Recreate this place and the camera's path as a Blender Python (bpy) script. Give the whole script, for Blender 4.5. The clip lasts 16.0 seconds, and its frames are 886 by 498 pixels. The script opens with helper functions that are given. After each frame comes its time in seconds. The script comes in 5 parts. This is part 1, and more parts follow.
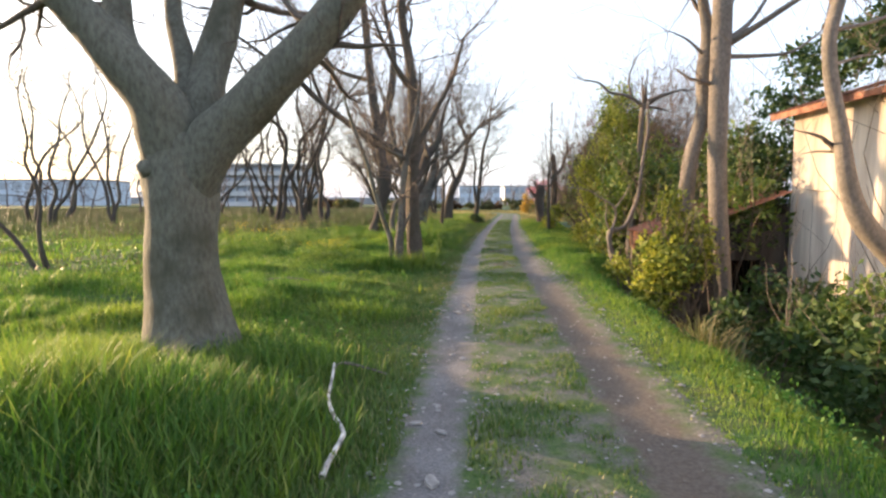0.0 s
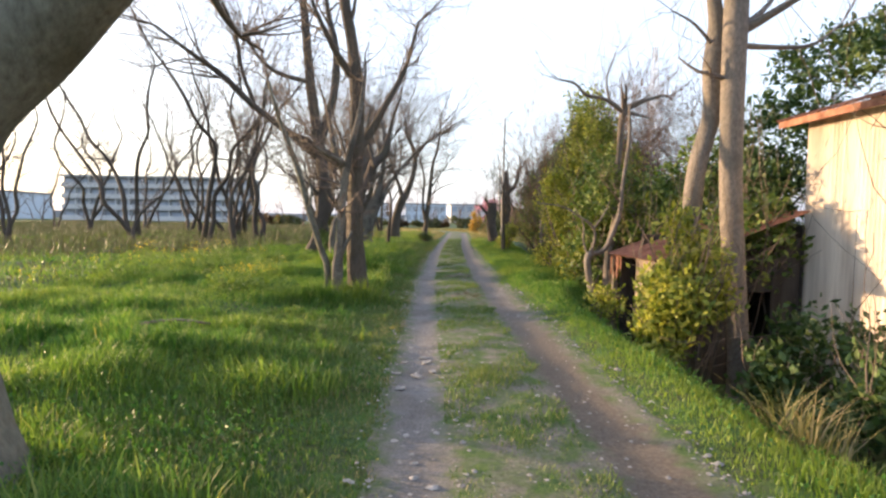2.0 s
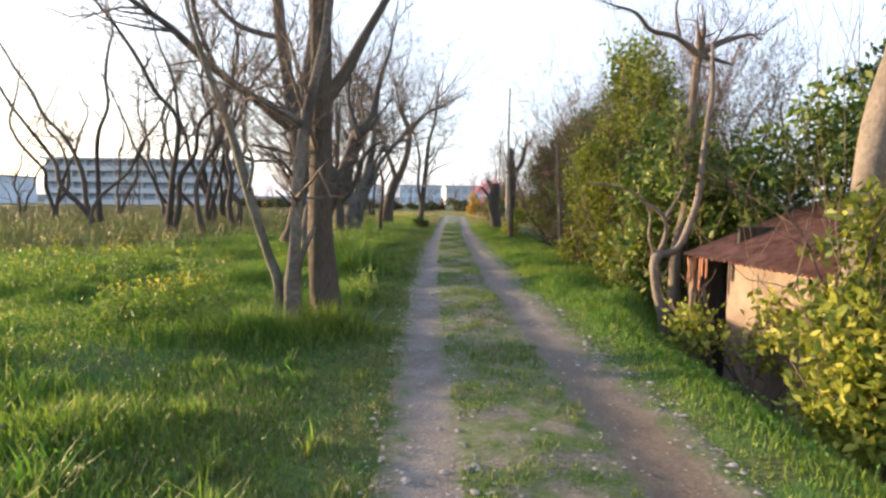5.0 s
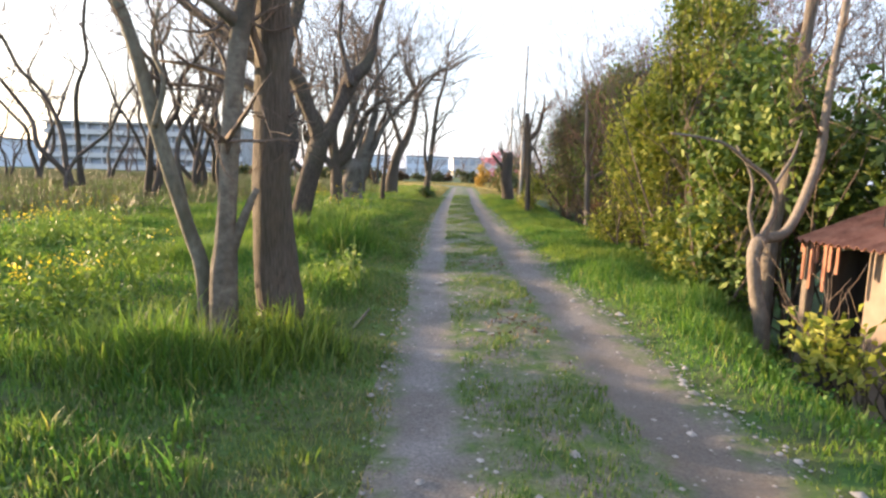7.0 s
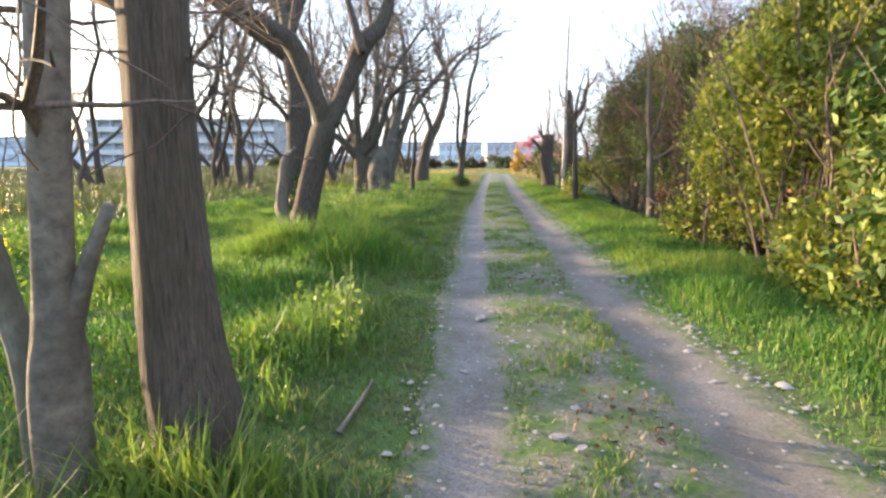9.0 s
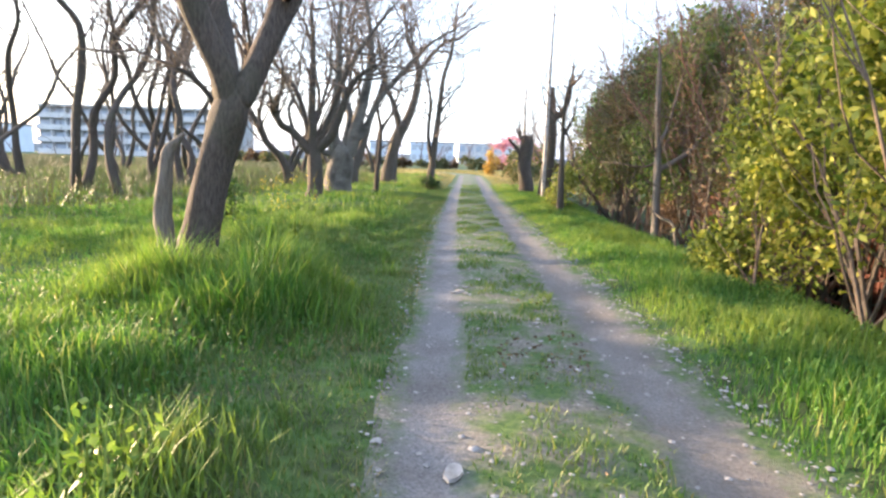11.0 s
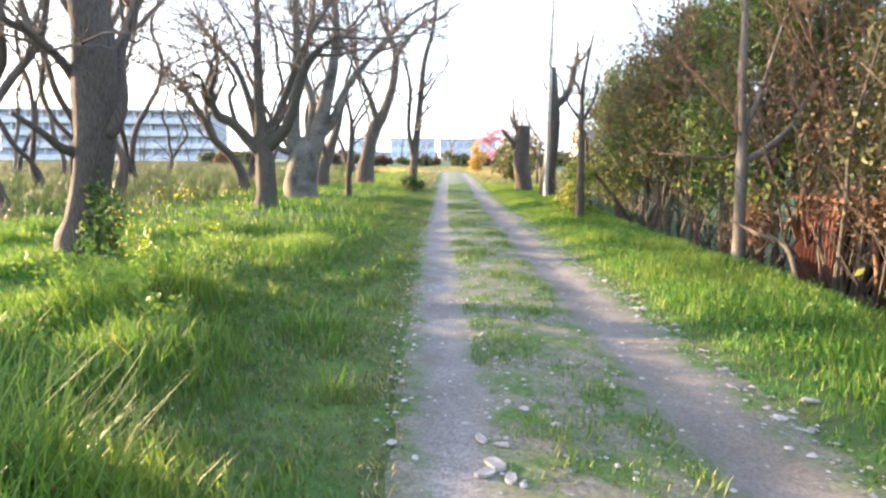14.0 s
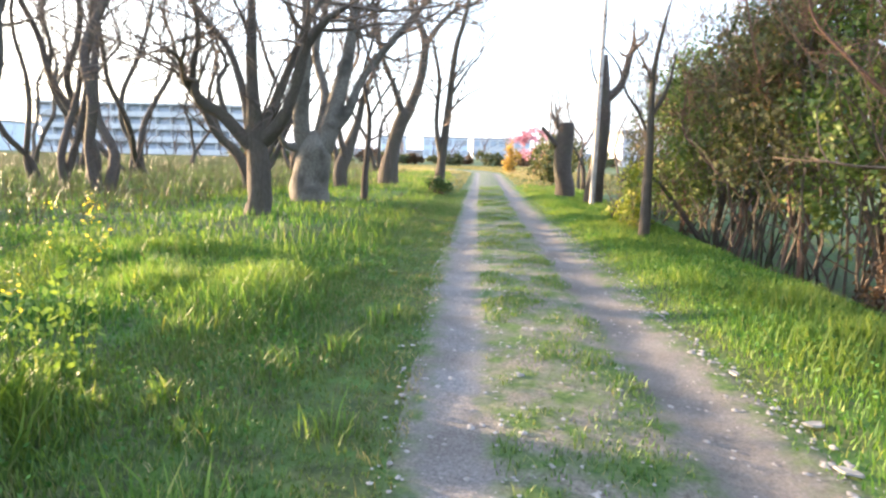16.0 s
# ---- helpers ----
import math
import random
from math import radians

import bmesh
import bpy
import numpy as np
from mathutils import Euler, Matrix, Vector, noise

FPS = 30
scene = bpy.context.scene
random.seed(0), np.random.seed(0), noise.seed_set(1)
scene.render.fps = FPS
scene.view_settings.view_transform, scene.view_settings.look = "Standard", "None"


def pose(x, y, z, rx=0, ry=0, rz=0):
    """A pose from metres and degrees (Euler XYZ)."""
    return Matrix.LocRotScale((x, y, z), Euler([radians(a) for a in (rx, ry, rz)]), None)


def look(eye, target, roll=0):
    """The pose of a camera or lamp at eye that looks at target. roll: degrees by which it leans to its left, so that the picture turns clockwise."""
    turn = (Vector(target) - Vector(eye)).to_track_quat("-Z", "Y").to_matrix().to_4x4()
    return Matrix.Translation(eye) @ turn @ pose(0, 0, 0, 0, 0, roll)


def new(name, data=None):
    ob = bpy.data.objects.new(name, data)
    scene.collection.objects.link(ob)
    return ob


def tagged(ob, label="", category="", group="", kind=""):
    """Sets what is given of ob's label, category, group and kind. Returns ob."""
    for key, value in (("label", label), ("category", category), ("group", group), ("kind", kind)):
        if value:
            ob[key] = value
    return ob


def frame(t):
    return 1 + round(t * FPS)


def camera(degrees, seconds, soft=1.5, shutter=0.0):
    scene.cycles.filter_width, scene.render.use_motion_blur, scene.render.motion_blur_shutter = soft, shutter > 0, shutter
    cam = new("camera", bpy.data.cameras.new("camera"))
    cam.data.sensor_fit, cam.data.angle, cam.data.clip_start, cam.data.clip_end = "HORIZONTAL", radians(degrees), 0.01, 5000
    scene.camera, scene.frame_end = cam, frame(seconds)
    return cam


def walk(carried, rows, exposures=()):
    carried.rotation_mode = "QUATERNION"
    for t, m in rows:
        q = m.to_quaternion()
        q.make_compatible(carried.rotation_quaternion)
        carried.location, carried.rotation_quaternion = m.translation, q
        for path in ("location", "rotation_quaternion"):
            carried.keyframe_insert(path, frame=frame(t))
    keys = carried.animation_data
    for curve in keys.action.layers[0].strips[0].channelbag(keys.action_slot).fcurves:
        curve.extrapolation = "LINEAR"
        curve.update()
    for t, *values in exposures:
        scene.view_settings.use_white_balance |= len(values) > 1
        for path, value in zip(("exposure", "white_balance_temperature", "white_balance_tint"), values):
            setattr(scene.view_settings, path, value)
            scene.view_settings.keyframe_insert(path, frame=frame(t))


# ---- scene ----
cam = camera(75.5, 16.0, soft=2.5)
PATH = [
    (0, (0.521, 0.701, 1.434), (0.469, 2.693, 1.268), 0.1),
    (0.5, (0.501, 1.219, 1.424), (0.492, 3.215, 1.303), 0.5),
    (1, (0.466, 1.8, 1.373), (0.523, 3.793, 1.216), 0.9),
    (1.5, (0.466, 2.308, 1.405), (0.568, 4.3, 1.262), 2.2),
    (2, (0.396, 2.925, 1.417), (0.534, 4.918, 1.314), 0.8),
    (2.5, (0.372, 3.462, 1.42), (0.452, 5.457, 1.303), 2.0),
    (3, (0.386, 3.987, 1.484), (0.501, 5.981, 1.372), -0.5),
    (3.5, (0.432, 4.601, 1.476), (0.544, 6.596, 1.374), 1.7),
    (4, (0.431, 5.118, 1.489), (0.546, 7.11, 1.344), 1.3),
    (4.2, (0.443, 5.314, 1.514), (0.558, 7.304, 1.347), 0.5),
    (6.3, (0.455, 7.798, 1.395), (0.676, 9.779, 1.233), 1.1),
    (6.5, (0.488, 7.997, 1.373), (0.704, 9.978, 1.204), 0.4),
    (7, (0.556, 8.519, 1.34), (0.694, 10.496, 1.078), 1.6),
    (7.5, (0.582, 9.021, 1.365), (0.742, 10.996, 1.092), 1.0),
    (8, (0.607, 9.564, 1.352), (0.572, 11.543, 1.07), 0.1),
    (8.5, (0.62, 10.126, 1.326), (0.598, 12.099, 0.996), 1.0),
    (9, (0.639, 10.658, 1.345), (0.655, 12.634, 1.036), -0.2),
    (9.5, (0.646, 11.212, 1.355), (0.757, 13.192, 1.1), 1.4),
    (9.7, (0.638, 11.457, 1.372), (0.792, 13.427, 1.069), 1.2),
    (11.8, (0.904, 14.079, 1.337), (0.998, 16.052, 1.023), 1.6),
    (12, (0.919, 14.299, 1.369), (1.04, 16.267, 1.034), 0.2),
    (12.5, (0.897, 14.874, 1.357), (0.918, 16.843, 1.011), -0.4),
    (13, (0.871, 15.46, 1.339), (0.958, 17.426, 0.984), -0.0),
    (13.5, (0.892, 16.052, 1.325), (0.976, 18.016, 0.96), -0.6),
    (14, (0.891, 16.638, 1.334), (1.07, 18.604, 1.015), 0.3),
    (14.5, (0.994, 17.207, 1.35), (1.232, 19.167, 1.029), -0.2),
    (15, (1.051, 17.792, 1.364), (1.24, 19.758, 1.047), 2.5),
    (15.5, (1.1, 18.421, 1.356), (1.292, 20.385, 1.033), 0.3),
    (16, (1.172, 19.082, 1.361), (1.245, 21.054, 1.036), 1.3),
]
EXPOSURES = [(0, 2.1, 6250, 10), (4, 2.0, 6200, 10), (7, 2.4, 6150, 10), (9, 2.7, 5900, 8), (12, 3.05, 5800, 10), (14, 3.25, 5900, 9), (16, 3.15, 5900, 8)]
walk(cam, [(t, look(eye, target, roll)) for t, eye, target, roll in PATH], EXPOSURES)

# ---- light ----
SUN_AZ, SUN_EL = -62.0, 7.0          # degrees: from +y towards +x, above the horizon
world = bpy.data.worlds.new("sky")
scene.world = world
world.use_nodes = True
wn = world.node_tree
sky = wn.nodes.new("ShaderNodeTexSky")
sky.sky_type, sky.sun_disc = "NISHITA", False
sky.sun_elevation, sky.sun_rotation = radians(SUN_EL), radians(SUN_AZ)
sky.air_density, sky.dust_density, sky.ozone_density = 1.0, 3.0, 1.5
haze = wn.nodes.new("ShaderNodeMix")             # thin even evening haze over the clear sky
haze.data_type = "RGBA"
haze.inputs[0].default_value, haze.inputs[7].default_value = 0.5, (2.6, 2.72, 3.2, 1)
wn.links.new(sky.outputs["Color"], haze.inputs[6])
wn.links.new(haze.outputs[2], wn.nodes["Background"].inputs["Color"])
wn.nodes["Background"].inputs["Strength"].default_value = 0.15
sun = new("sun", bpy.data.lights.new("sun", "SUN"))
sun.data.energy, sun.data.angle, sun.data.color = 3.9, radians(0.6), (1.0, 0.66, 0.36)
sun.matrix_world = look((0, 0, 30), (-30 * math.sin(radians(SUN_AZ)), -30 * math.cos(radians(SUN_AZ)), 30 - 30 * math.tan(radians(SUN_EL))))


# ---- materials ----
def material(name, rough=0.8, metal=0.0):
    m = bpy.data.materials.new(name)
    m.use_nodes = True
    b = m.node_tree.nodes["Principled BSDF"]
    b.inputs["Roughness"].default_value, b.inputs["Metallic"].default_value = rough, metal
    b.inputs["Specular IOR Level"].default_value = 0.3
    return m, m.node_tree, b


def ramp(nt, source, stops):
    r = nt.nodes.new("ShaderNodeValToRGB")
    while len(r.color_ramp.elements) < len(stops):
        r.color_ramp.elements.new(0.5)
    for e, (p, c) in zip(r.color_ramp.elements, stops):
        e.position, e.color = p, (*c, 1)
    nt.links.new(source, r.inputs["Fac"])
    return r.outputs["Color"]


def noise_tex(nt, scale, detail=4.0, stretch=None, rough=0.55):
    n = nt.nodes.new("ShaderNodeTexNoise")
    n.inputs["Scale"].default_value, n.inputs["Detail"].default_value, n.inputs["Roughness"].default_value = scale, detail, rough
    c = nt.nodes.new("ShaderNodeTexCoord")
    if stretch:
        mp = nt.nodes.new("ShaderNodeMapping")
        mp.inputs["Scale"].default_value = stretch
        nt.links.new(c.outputs["Object"], mp.inputs["Vector"])
        nt.links.new(mp.outputs["Vector"], n.inputs["Vector"])
    else:
        nt.links.new(c.outputs["Object"], n.inputs["Vector"])
    return n.outputs["Fac"]


def mix(nt, fac, a, b, mode="MIX"):
    n = nt.nodes.new("ShaderNodeMix")
    n.data_type, n.blend_type = "RGBA", mode
    for s, v in ((n.inputs[0], fac), (n.inputs[6], a), (n.inputs[7], b)):
        if isinstance(v, (float, int)):
            s.default_value = v
        elif isinstance(v, tuple):
            s.default_value = (*v, 1)
        else:
            nt.links.new(v, s)
    return n.outputs[2]


def bump(nt, b, height, strength, distance=0.02):
    n = nt.nodes.new("ShaderNodeBump")
    n.inputs["Strength"].default_value, n.inputs["Distance"].default_value = strength, distance
    nt.links.new(height, n.inputs["Height"])
    nt.links.new(n.outputs["Normal"], b.inputs["Normal"])


def island(nt):
    return nt.nodes.new("ShaderNodeNewGeometry").outputs["Random Per Island"]


def bark(name, dark, light, moss=(0.12, 0.14, 0.06), moss_amount=0.35, stretch=(9, 9, 1.6), depth=0.5):
    m, nt, b = material(name, 0.9)
    fine = noise_tex(nt, 6.0, 8.0, stretch, 0.65)
    broad = noise_tex(nt, 1.7, 3.0)
    col = ramp(nt, fine, [(0.3, dark), (0.68, light)])
    patch = ramp(nt, broad, [(0.5, (0, 0, 0)), (0.7, (moss_amount,) * 3)])
    nt.links.new(mix(nt, patch, col, moss), b.inputs["Base Color"])
    bump(nt, b, fine, depth, 0.03)
    return m


def foliage(name, stops, through_part=0.35, patchy=None):
    """Leaves or blades: colour by leaf, broad patches, light that shines through."""
    m, nt, b = material(name, 0.55)
    col = ramp(nt, island(nt), stops)
    if patchy:
        big = noise_tex(nt, patchy[0], 2.0)
        col = mix(nt, ramp(nt, big, [(0.42, (0, 0, 0)), (0.66, (patchy[2],) * 3)]), col, patchy[1])
    nt.links.new(col, b.inputs["Base Color"])
    tr = nt.nodes.new("ShaderNodeBsdfTranslucent")
    nt.links.new(mix(nt, 1.0, col, (1.0, 1.0, 0.55), "MULTIPLY"), tr.inputs["Color"])
    mx = nt.nodes.new("ShaderNodeMixShader")
    mx.inputs["Fac"].default_value = through_part
    nt.links.new(b.outputs["BSDF"], mx.inputs[1])
    nt.links.new(tr.outputs["BSDF"], mx.inputs[2])
    nt.links.new(mx.outputs["Shader"], nt.nodes["Material Output"].inputs["Surface"])
    return m


def plain(name, a, c, rough=0.7, metal=0.0, scale=3.0, stretch=None, relief=0.15):
    m, nt, b = material(name, rough, metal)
    n = noise_tex(nt, scale, 6.0, stretch)
    nt.links.new(ramp(nt, n, [(0.32, a), (0.68, c)]), b.inputs["Base Color"])
    bump(nt, b, n, relief, 0.01)
    return m


GROUND, nt_, b_ = material("meadow_soil", 0.95)
soil_ = ramp(nt_, noise_tex(nt_, 9.0, 8.0), [(0.3, (0.025, 0.04, 0.013)), (0.7, (0.075, 0.095, 0.032))])
green_ = ramp(nt_, noise_tex(nt_, 1.3, 4.0), [(0.35, (0.028, 0.075, 0.014)), (0.7, (0.075, 0.13, 0.03))])
nt_.links.new(mix(nt_, ramp(nt_, noise_tex(nt_, 3.1, 5.0), [(0.44, (0, 0, 0)), (0.63, (1, 1, 1))]), soil_, green_), b_.inputs["Base Color"])
bump(nt_, b_, noise_tex(nt_, 30.0, 6.0), 0.6, 0.03)

TRACK, nt_, b_ = material("packed_gravel", 0.92)
grit_ = ramp(nt_, noise_tex(nt_, 60.0, 6.0, None, 0.7), [(0.3, (0.088, 0.086, 0.086)), (0.72, (0.265, 0.262, 0.262))])
stain_ = ramp(nt_, noise_tex(nt_, 1.5, 5.0), [(0.35, (0.66, 0.62, 0.59)), (0.68, (1.05, 1.04, 1.06))])
packed_ = mix(nt_, 1.0, grit_, stain_, "MULTIPLY")
earth_ = nt_.nodes.new("ShaderNodeAttribute")      # one wheel track is bare brown earth at first
earth_.attribute_name = "earth"
packed_ = mix(nt_, earth_.outputs["Fac"], packed_, ramp(nt_, noise_tex(nt_, 38.0, 6.0, None, 0.65), [(0.3, (0.065, 0.054, 0.045)), (0.72, (0.15, 0.126, 0.105))]))
rough_ = mix(nt_, ramp(nt_, noise_tex(nt_, 4.0, 6.0), [(0.4, (0, 0, 0)), (0.6, (1, 1, 1))]),
             ramp(nt_, noise_tex(nt_, 45.0, 6.0, None, 0.7), [(0.32, (0.06, 0.055, 0.045)), (0.75, (0.25, 0.235, 0.205))]),
             ramp(nt_, noise_tex(nt_, 26.0, 6.0), [(0.3, (0.03, 0.07, 0.016)), (0.7, (0.085, 0.13, 0.036))]))
wear_ = nt_.nodes.new("ShaderNodeAttribute")
wear_.attribute_name = "wear"
edge_ = nt_.nodes.new("ShaderNodeMath")
edge_.operation = "MULTIPLY_ADD"
nt_.links.new(noise_tex(nt_, 7.0, 8.0, None, 0.7), edge_.inputs[0])
edge_.inputs[1].default_value = 0.55
half_ = nt_.nodes.new("ShaderNodeMath")
half_.operation = "MULTIPLY"
half_.inputs[1].default_value = 0.5
nt_.links.new(wear_.outputs["Fac"], half_.inputs[0])
nt_.links.new(half_.outputs[0], edge_.inputs[2])
nt_.links.new(mix(nt_, ramp(nt_, edge_.outputs[0], [(0.44, (0, 0, 0)), (0.63, (1, 1, 1))]), rough_, packed_), b_.inputs["Base Color"])
bump(nt_, b_, noise_tex(nt_, 45.0, 8.0, None, 0.75), 0.7, 0.02)

BARK_GREY = bark("grey_bark", (0.072, 0.07, 0.056), (0.165, 0.162, 0.13), (0.055, 0.053, 0.033), 0.8, (5, 5, 2.2), 0.45)
BARK_BROWN = bark("furrowed_brown_bark", (0.035, 0.03, 0.025), (0.125, 0.108, 0.09), (0.075, 0.075, 0.04), 0.3, (14, 14, 1.2), 0.9)
BARK_DARK = bark("dark_bark", (0.03, 0.025, 0.022), (0.105, 0.088, 0.076), (0.06, 0.07, 0.036), 0.35, (9, 9, 2), 0.7)
BARK_PALE = bark("pale_smooth_bark", (0.1, 0.088, 0.078), (0.2, 0.178, 0.158), (0.07, 0.067, 0.055), 0.6, (5, 5, 3), 0.25)
BARK_MOTTLED = bark("mottled_grey_bark", (0.075, 0.068, 0.058), (0.18, 0.168, 0.145), (0.04, 0.036, 0.03), 0.85, (3.2, 3.2, 3.6), 0.6)
TWIG = bark("twig_bark", (0.06, 0.048, 0.04), (0.17, 0.135, 0.11), (0.09, 0.08, 0.06), 0.2)
BRUSH = bark("reddish_brush_bark", (0.07, 0.043, 0.032), (0.2, 0.125, 0.09), (0.12, 0.085, 0.06), 0.3)
TWIG_PALE = bark("far_twig_bark", (0.08, 0.06, 0.055), (0.17, 0.13, 0.12), (0.16, 0.12, 0.1), 0.2)
DEADWOOD = bark("bare_dead_wood", (0.075, 0.065, 0.056), (0.19, 0.165, 0.14), (0.06, 0.055, 0.045), 0.3, (10, 10, 1.5), 0.6)

GRASS_TALL = foliage("tall_grass", [(0.0, (0.034, 0.105, 0.018)), (0.5, (0.09, 0.2, 0.034)), (0.9, (0.18, 0.29, 0.06)), (1.0, (0.34, 0.34, 0.12))], 0.5, (0.5, (0.24, 0.3, 0.06), 0.6))
GRASS_SHORT = foliage("short_grass", [(0.0, (0.045, 0.11, 0.02)), (0.55, (0.085, 0.165, 0.036)), (0.85, (0.15, 0.21, 0.06)), (1.0, (0.3, 0.27, 0.15))], 0.35, (0.7, (0.17, 0.2, 0.07), 0.4))
GRASS_DRY = foliage("dry_grass", [(0.0, (0.1, 0.12, 0.04)), (0.5, (0.18, 0.17, 0.065)), (1.0, (0.34, 0.28, 0.16))], 0.35)
STRAW_BLADE = foliage("straw_blade", [(0.0, (0.3, 0.23, 0.12)), (1.0, (0.5, 0.4, 0.22))], 0.3)
WEED_FAR = foliage("far_weeds", [(0.0, (0.05, 0.085, 0.025)), (0.6, (0.1, 0.125, 0.04)), (1.0, (0.15, 0.125, 0.07))], 0.1, (0.12, (0.13, 0.1, 0.058), 0.6))
LEAF_BRIGHT = foliage("bright_evergreen_leaf", [(0.0, (0.08, 0.13, 0.02)), (0.5, (0.23, 0.265, 0.04)), (1.0, (0.4, 0.4, 0.09))], 0.4)
LEAF_MID = foliage("evergreen_leaf", [(0.0, (0.04, 0.08, 0.018)), (0.6, (0.1, 0.16, 0.035)), (1.0, (0.19, 0.23, 0.06))], 0.3)
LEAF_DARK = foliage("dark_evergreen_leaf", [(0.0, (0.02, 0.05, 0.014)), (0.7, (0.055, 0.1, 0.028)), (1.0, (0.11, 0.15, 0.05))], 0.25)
LEAF_OLIVE = foliage("olive_hedge_leaf", [(0.0, (0.045, 0.06, 0.022)), (0.55, (0.1, 0.115, 0.045)), (0.9, (0.16, 0.15, 0.07)), (1.0, (0.24, 0.13, 0.06))], 0.3)
LEAF_BROWN = foliage("withered_leaf", [(0.0, (0.045, 0.028, 0.017)), (0.6, (0.1, 0.06, 0.034)), (1.0, (0.18, 0.115, 0.065))], 0.25)
LEAF_GOLD = foliage("golden_leaf", [(0.0, (0.3, 0.2, 0.05)), (1.0, (0.5, 0.33, 0.08))], 0.35)
BLOSSOM = foliage("pink_blossom", [(0.0, (0.36, 0.15, 0.27)), (1.0, (0.55, 0.3, 0.44))], 0.4)
FLOWER = foliage("yellow_flower", [(0.0, (0.7, 0.52, 0.02)), (1.0, (0.85, 0.7, 0.08))], 0.4)
RAPE_LEAF = foliage("flower_stalk_leaf", [(0.0, (0.09, 0.17, 0.03)), (1.0, (0.2, 0.28, 0.06))], 0.4)
HERB = foliage("meadow_herb_leaf", [(0.0, (0.02, 0.075, 0.012)), (0.6, (0.05, 0.14, 0.022)), (1.0, (0.09, 0.19, 0.035))], 0.35)
STONE = plain("grey_stone", (0.15, 0.146, 0.142), (0.33, 0.315, 0.3), 0.85, 0, 14.0)
STRAW = plain("dry_straw", (0.34, 0.27, 0.16), (0.55, 0.46, 0.3), 0.85, 0, 20.0)
SHEET = plain("weathered_pale_sheet_metal", (0.46, 0.4, 0.34), (0.76, 0.69, 0.6), 0.6, 0.0, 1.4, (3, 3, 0.35))
RUST = plain("rusted_roof_sheet", (0.13, 0.055, 0.035), (0.3, 0.15, 0.1), 0.85, 0.0, 3.0, (2, 2, 2), 0.3)
RUST_RED = plain("red_rusted_sheet", (0.07, 0.025, 0.018), (0.15, 0.058, 0.04), 0.8, 0.0, 2.5)
# board grey darkened to hold the shade that bushes cast on it
BOARD = plain("shaded_grey_board", (0.024, 0.023, 0.022), (0.06, 0.057, 0.055), 0.9, 0.0, 2.0, (4, 4, 0.6))
PLASTER = plain("pale_plaster", (0.15, 0.12, 0.1), (0.27, 0.225, 0.19), 0.9, 0.0, 2.2)
# near-black that stands for the shade inside the shed openings
BLACK = plain("interior_shade", (0.008, 0.008, 0.008), (0.018, 0.017, 0.016), 0.95)
CONCRETE = plain("pole_concrete", (0.32, 0.3, 0.28), (0.46, 0.44, 0.41), 0.85, 0, 5.0)
WALL_PALE = plain("pale_facade", (0.45, 0.45, 0.46), (0.56, 0.56, 0.57), 0.8, 0, 0.4)
WALL_GREY = plain("grey_facade", (0.24, 0.25, 0.27), (0.32, 0.33, 0.35), 0.8, 0, 0.4)
# pale blue wall tone with distance haze mixed into the colour
WALL_BLUE = plain("hazed_blue_cladding", (0.45, 0.52, 0.62), (0.55, 0.62, 0.72), 0.6, 0, 0.3)
ROOF_GREY = plain("grey_roof", (0.2, 0.21, 0.23), (0.3, 0.31, 0.33), 0.7, 0, 0.5)
# glass paled towards the walls, as haze would do at this distance
GLASS_FAR = plain("hazed_window_glass", (0.3, 0.34, 0.41), (0.38, 0.42, 0.49), 0.3, 0, 0.6)
STEEL = plain("galvanised_steel", (0.4, 0.41, 0.43), (0.5, 0.51, 0.53), 0.5, 0.4, 2.0)


# ---- building blocks ----
def part(name, mesh, mat, parent=None, label=""):
    """A mesh (verts, faces) or a bmesh as one object under a thing or a part."""
    me = bpy.data.meshes.new(name)
    if isinstance(mesh, bmesh.types.BMesh):
        mesh.to_mesh(me)
        mesh.free()
    else:
        me.from_pydata([tuple(v) for v in mesh[0]], [], mesh[1])
    me.materials.append(mat)
    ob = new(name, me)
    ob.parent = parent
    if label:
        ob["label"] = label
    return ob


def smooth(ob):
    ob.data.polygons.foreach_set("use_smooth", [True] * len(ob.data.polygons))
    return ob


def soup(name, verts, tris, mat, parent=None):
    """A large triangle mesh from arrays."""
    me = bpy.data.meshes.new(name)
    n, k = len(verts), len(tris)
    me.vertices.add(n)
    me.vertices.foreach_set("co", np.asarray(verts, np.float32).ravel())
    me.loops.add(3 * k)
    me.loops.foreach_set("vertex_index", np.asarray(tris, np.int32).ravel())
    me.polygons.add(k)
    me.polygons.foreach_set("loop_start", np.arange(0, 3 * k, 3, dtype=np.int32))
    me.update(calc_edges=True)
    me.materials.append(mat)
    ob = new(name, me)
    ob.parent = parent
    return ob


def thing(name, at, label, category, group="", kind=""):
    ob = tagged(new(name), label, category, group, kind)
    ob.location = at
    return ob


def under(ob, at):
    """Vertices are written in world metres: undo the thing's place."""
    ob.matrix_parent_inverse = Matrix.Translation((-at[0], -at[1], -at[2]))
    return ob


def box(lo, hi, bevel=0.0):
    bm = bmesh.new()
    bmesh.ops.create_cube(bm, size=1.0)
    for v in bm.verts:
        v.co = Vector([l + (h - l) * (c + 0.5) for l, h, c in zip(lo, hi, v.co)])
    if bevel:
        bmesh.ops.bevel(bm, geom=bm.edges[:], offset=bevel, segments=2, affect="EDGES")
    return bm


rng = np.random.default_rng(7)
ROAD_END = 44.0


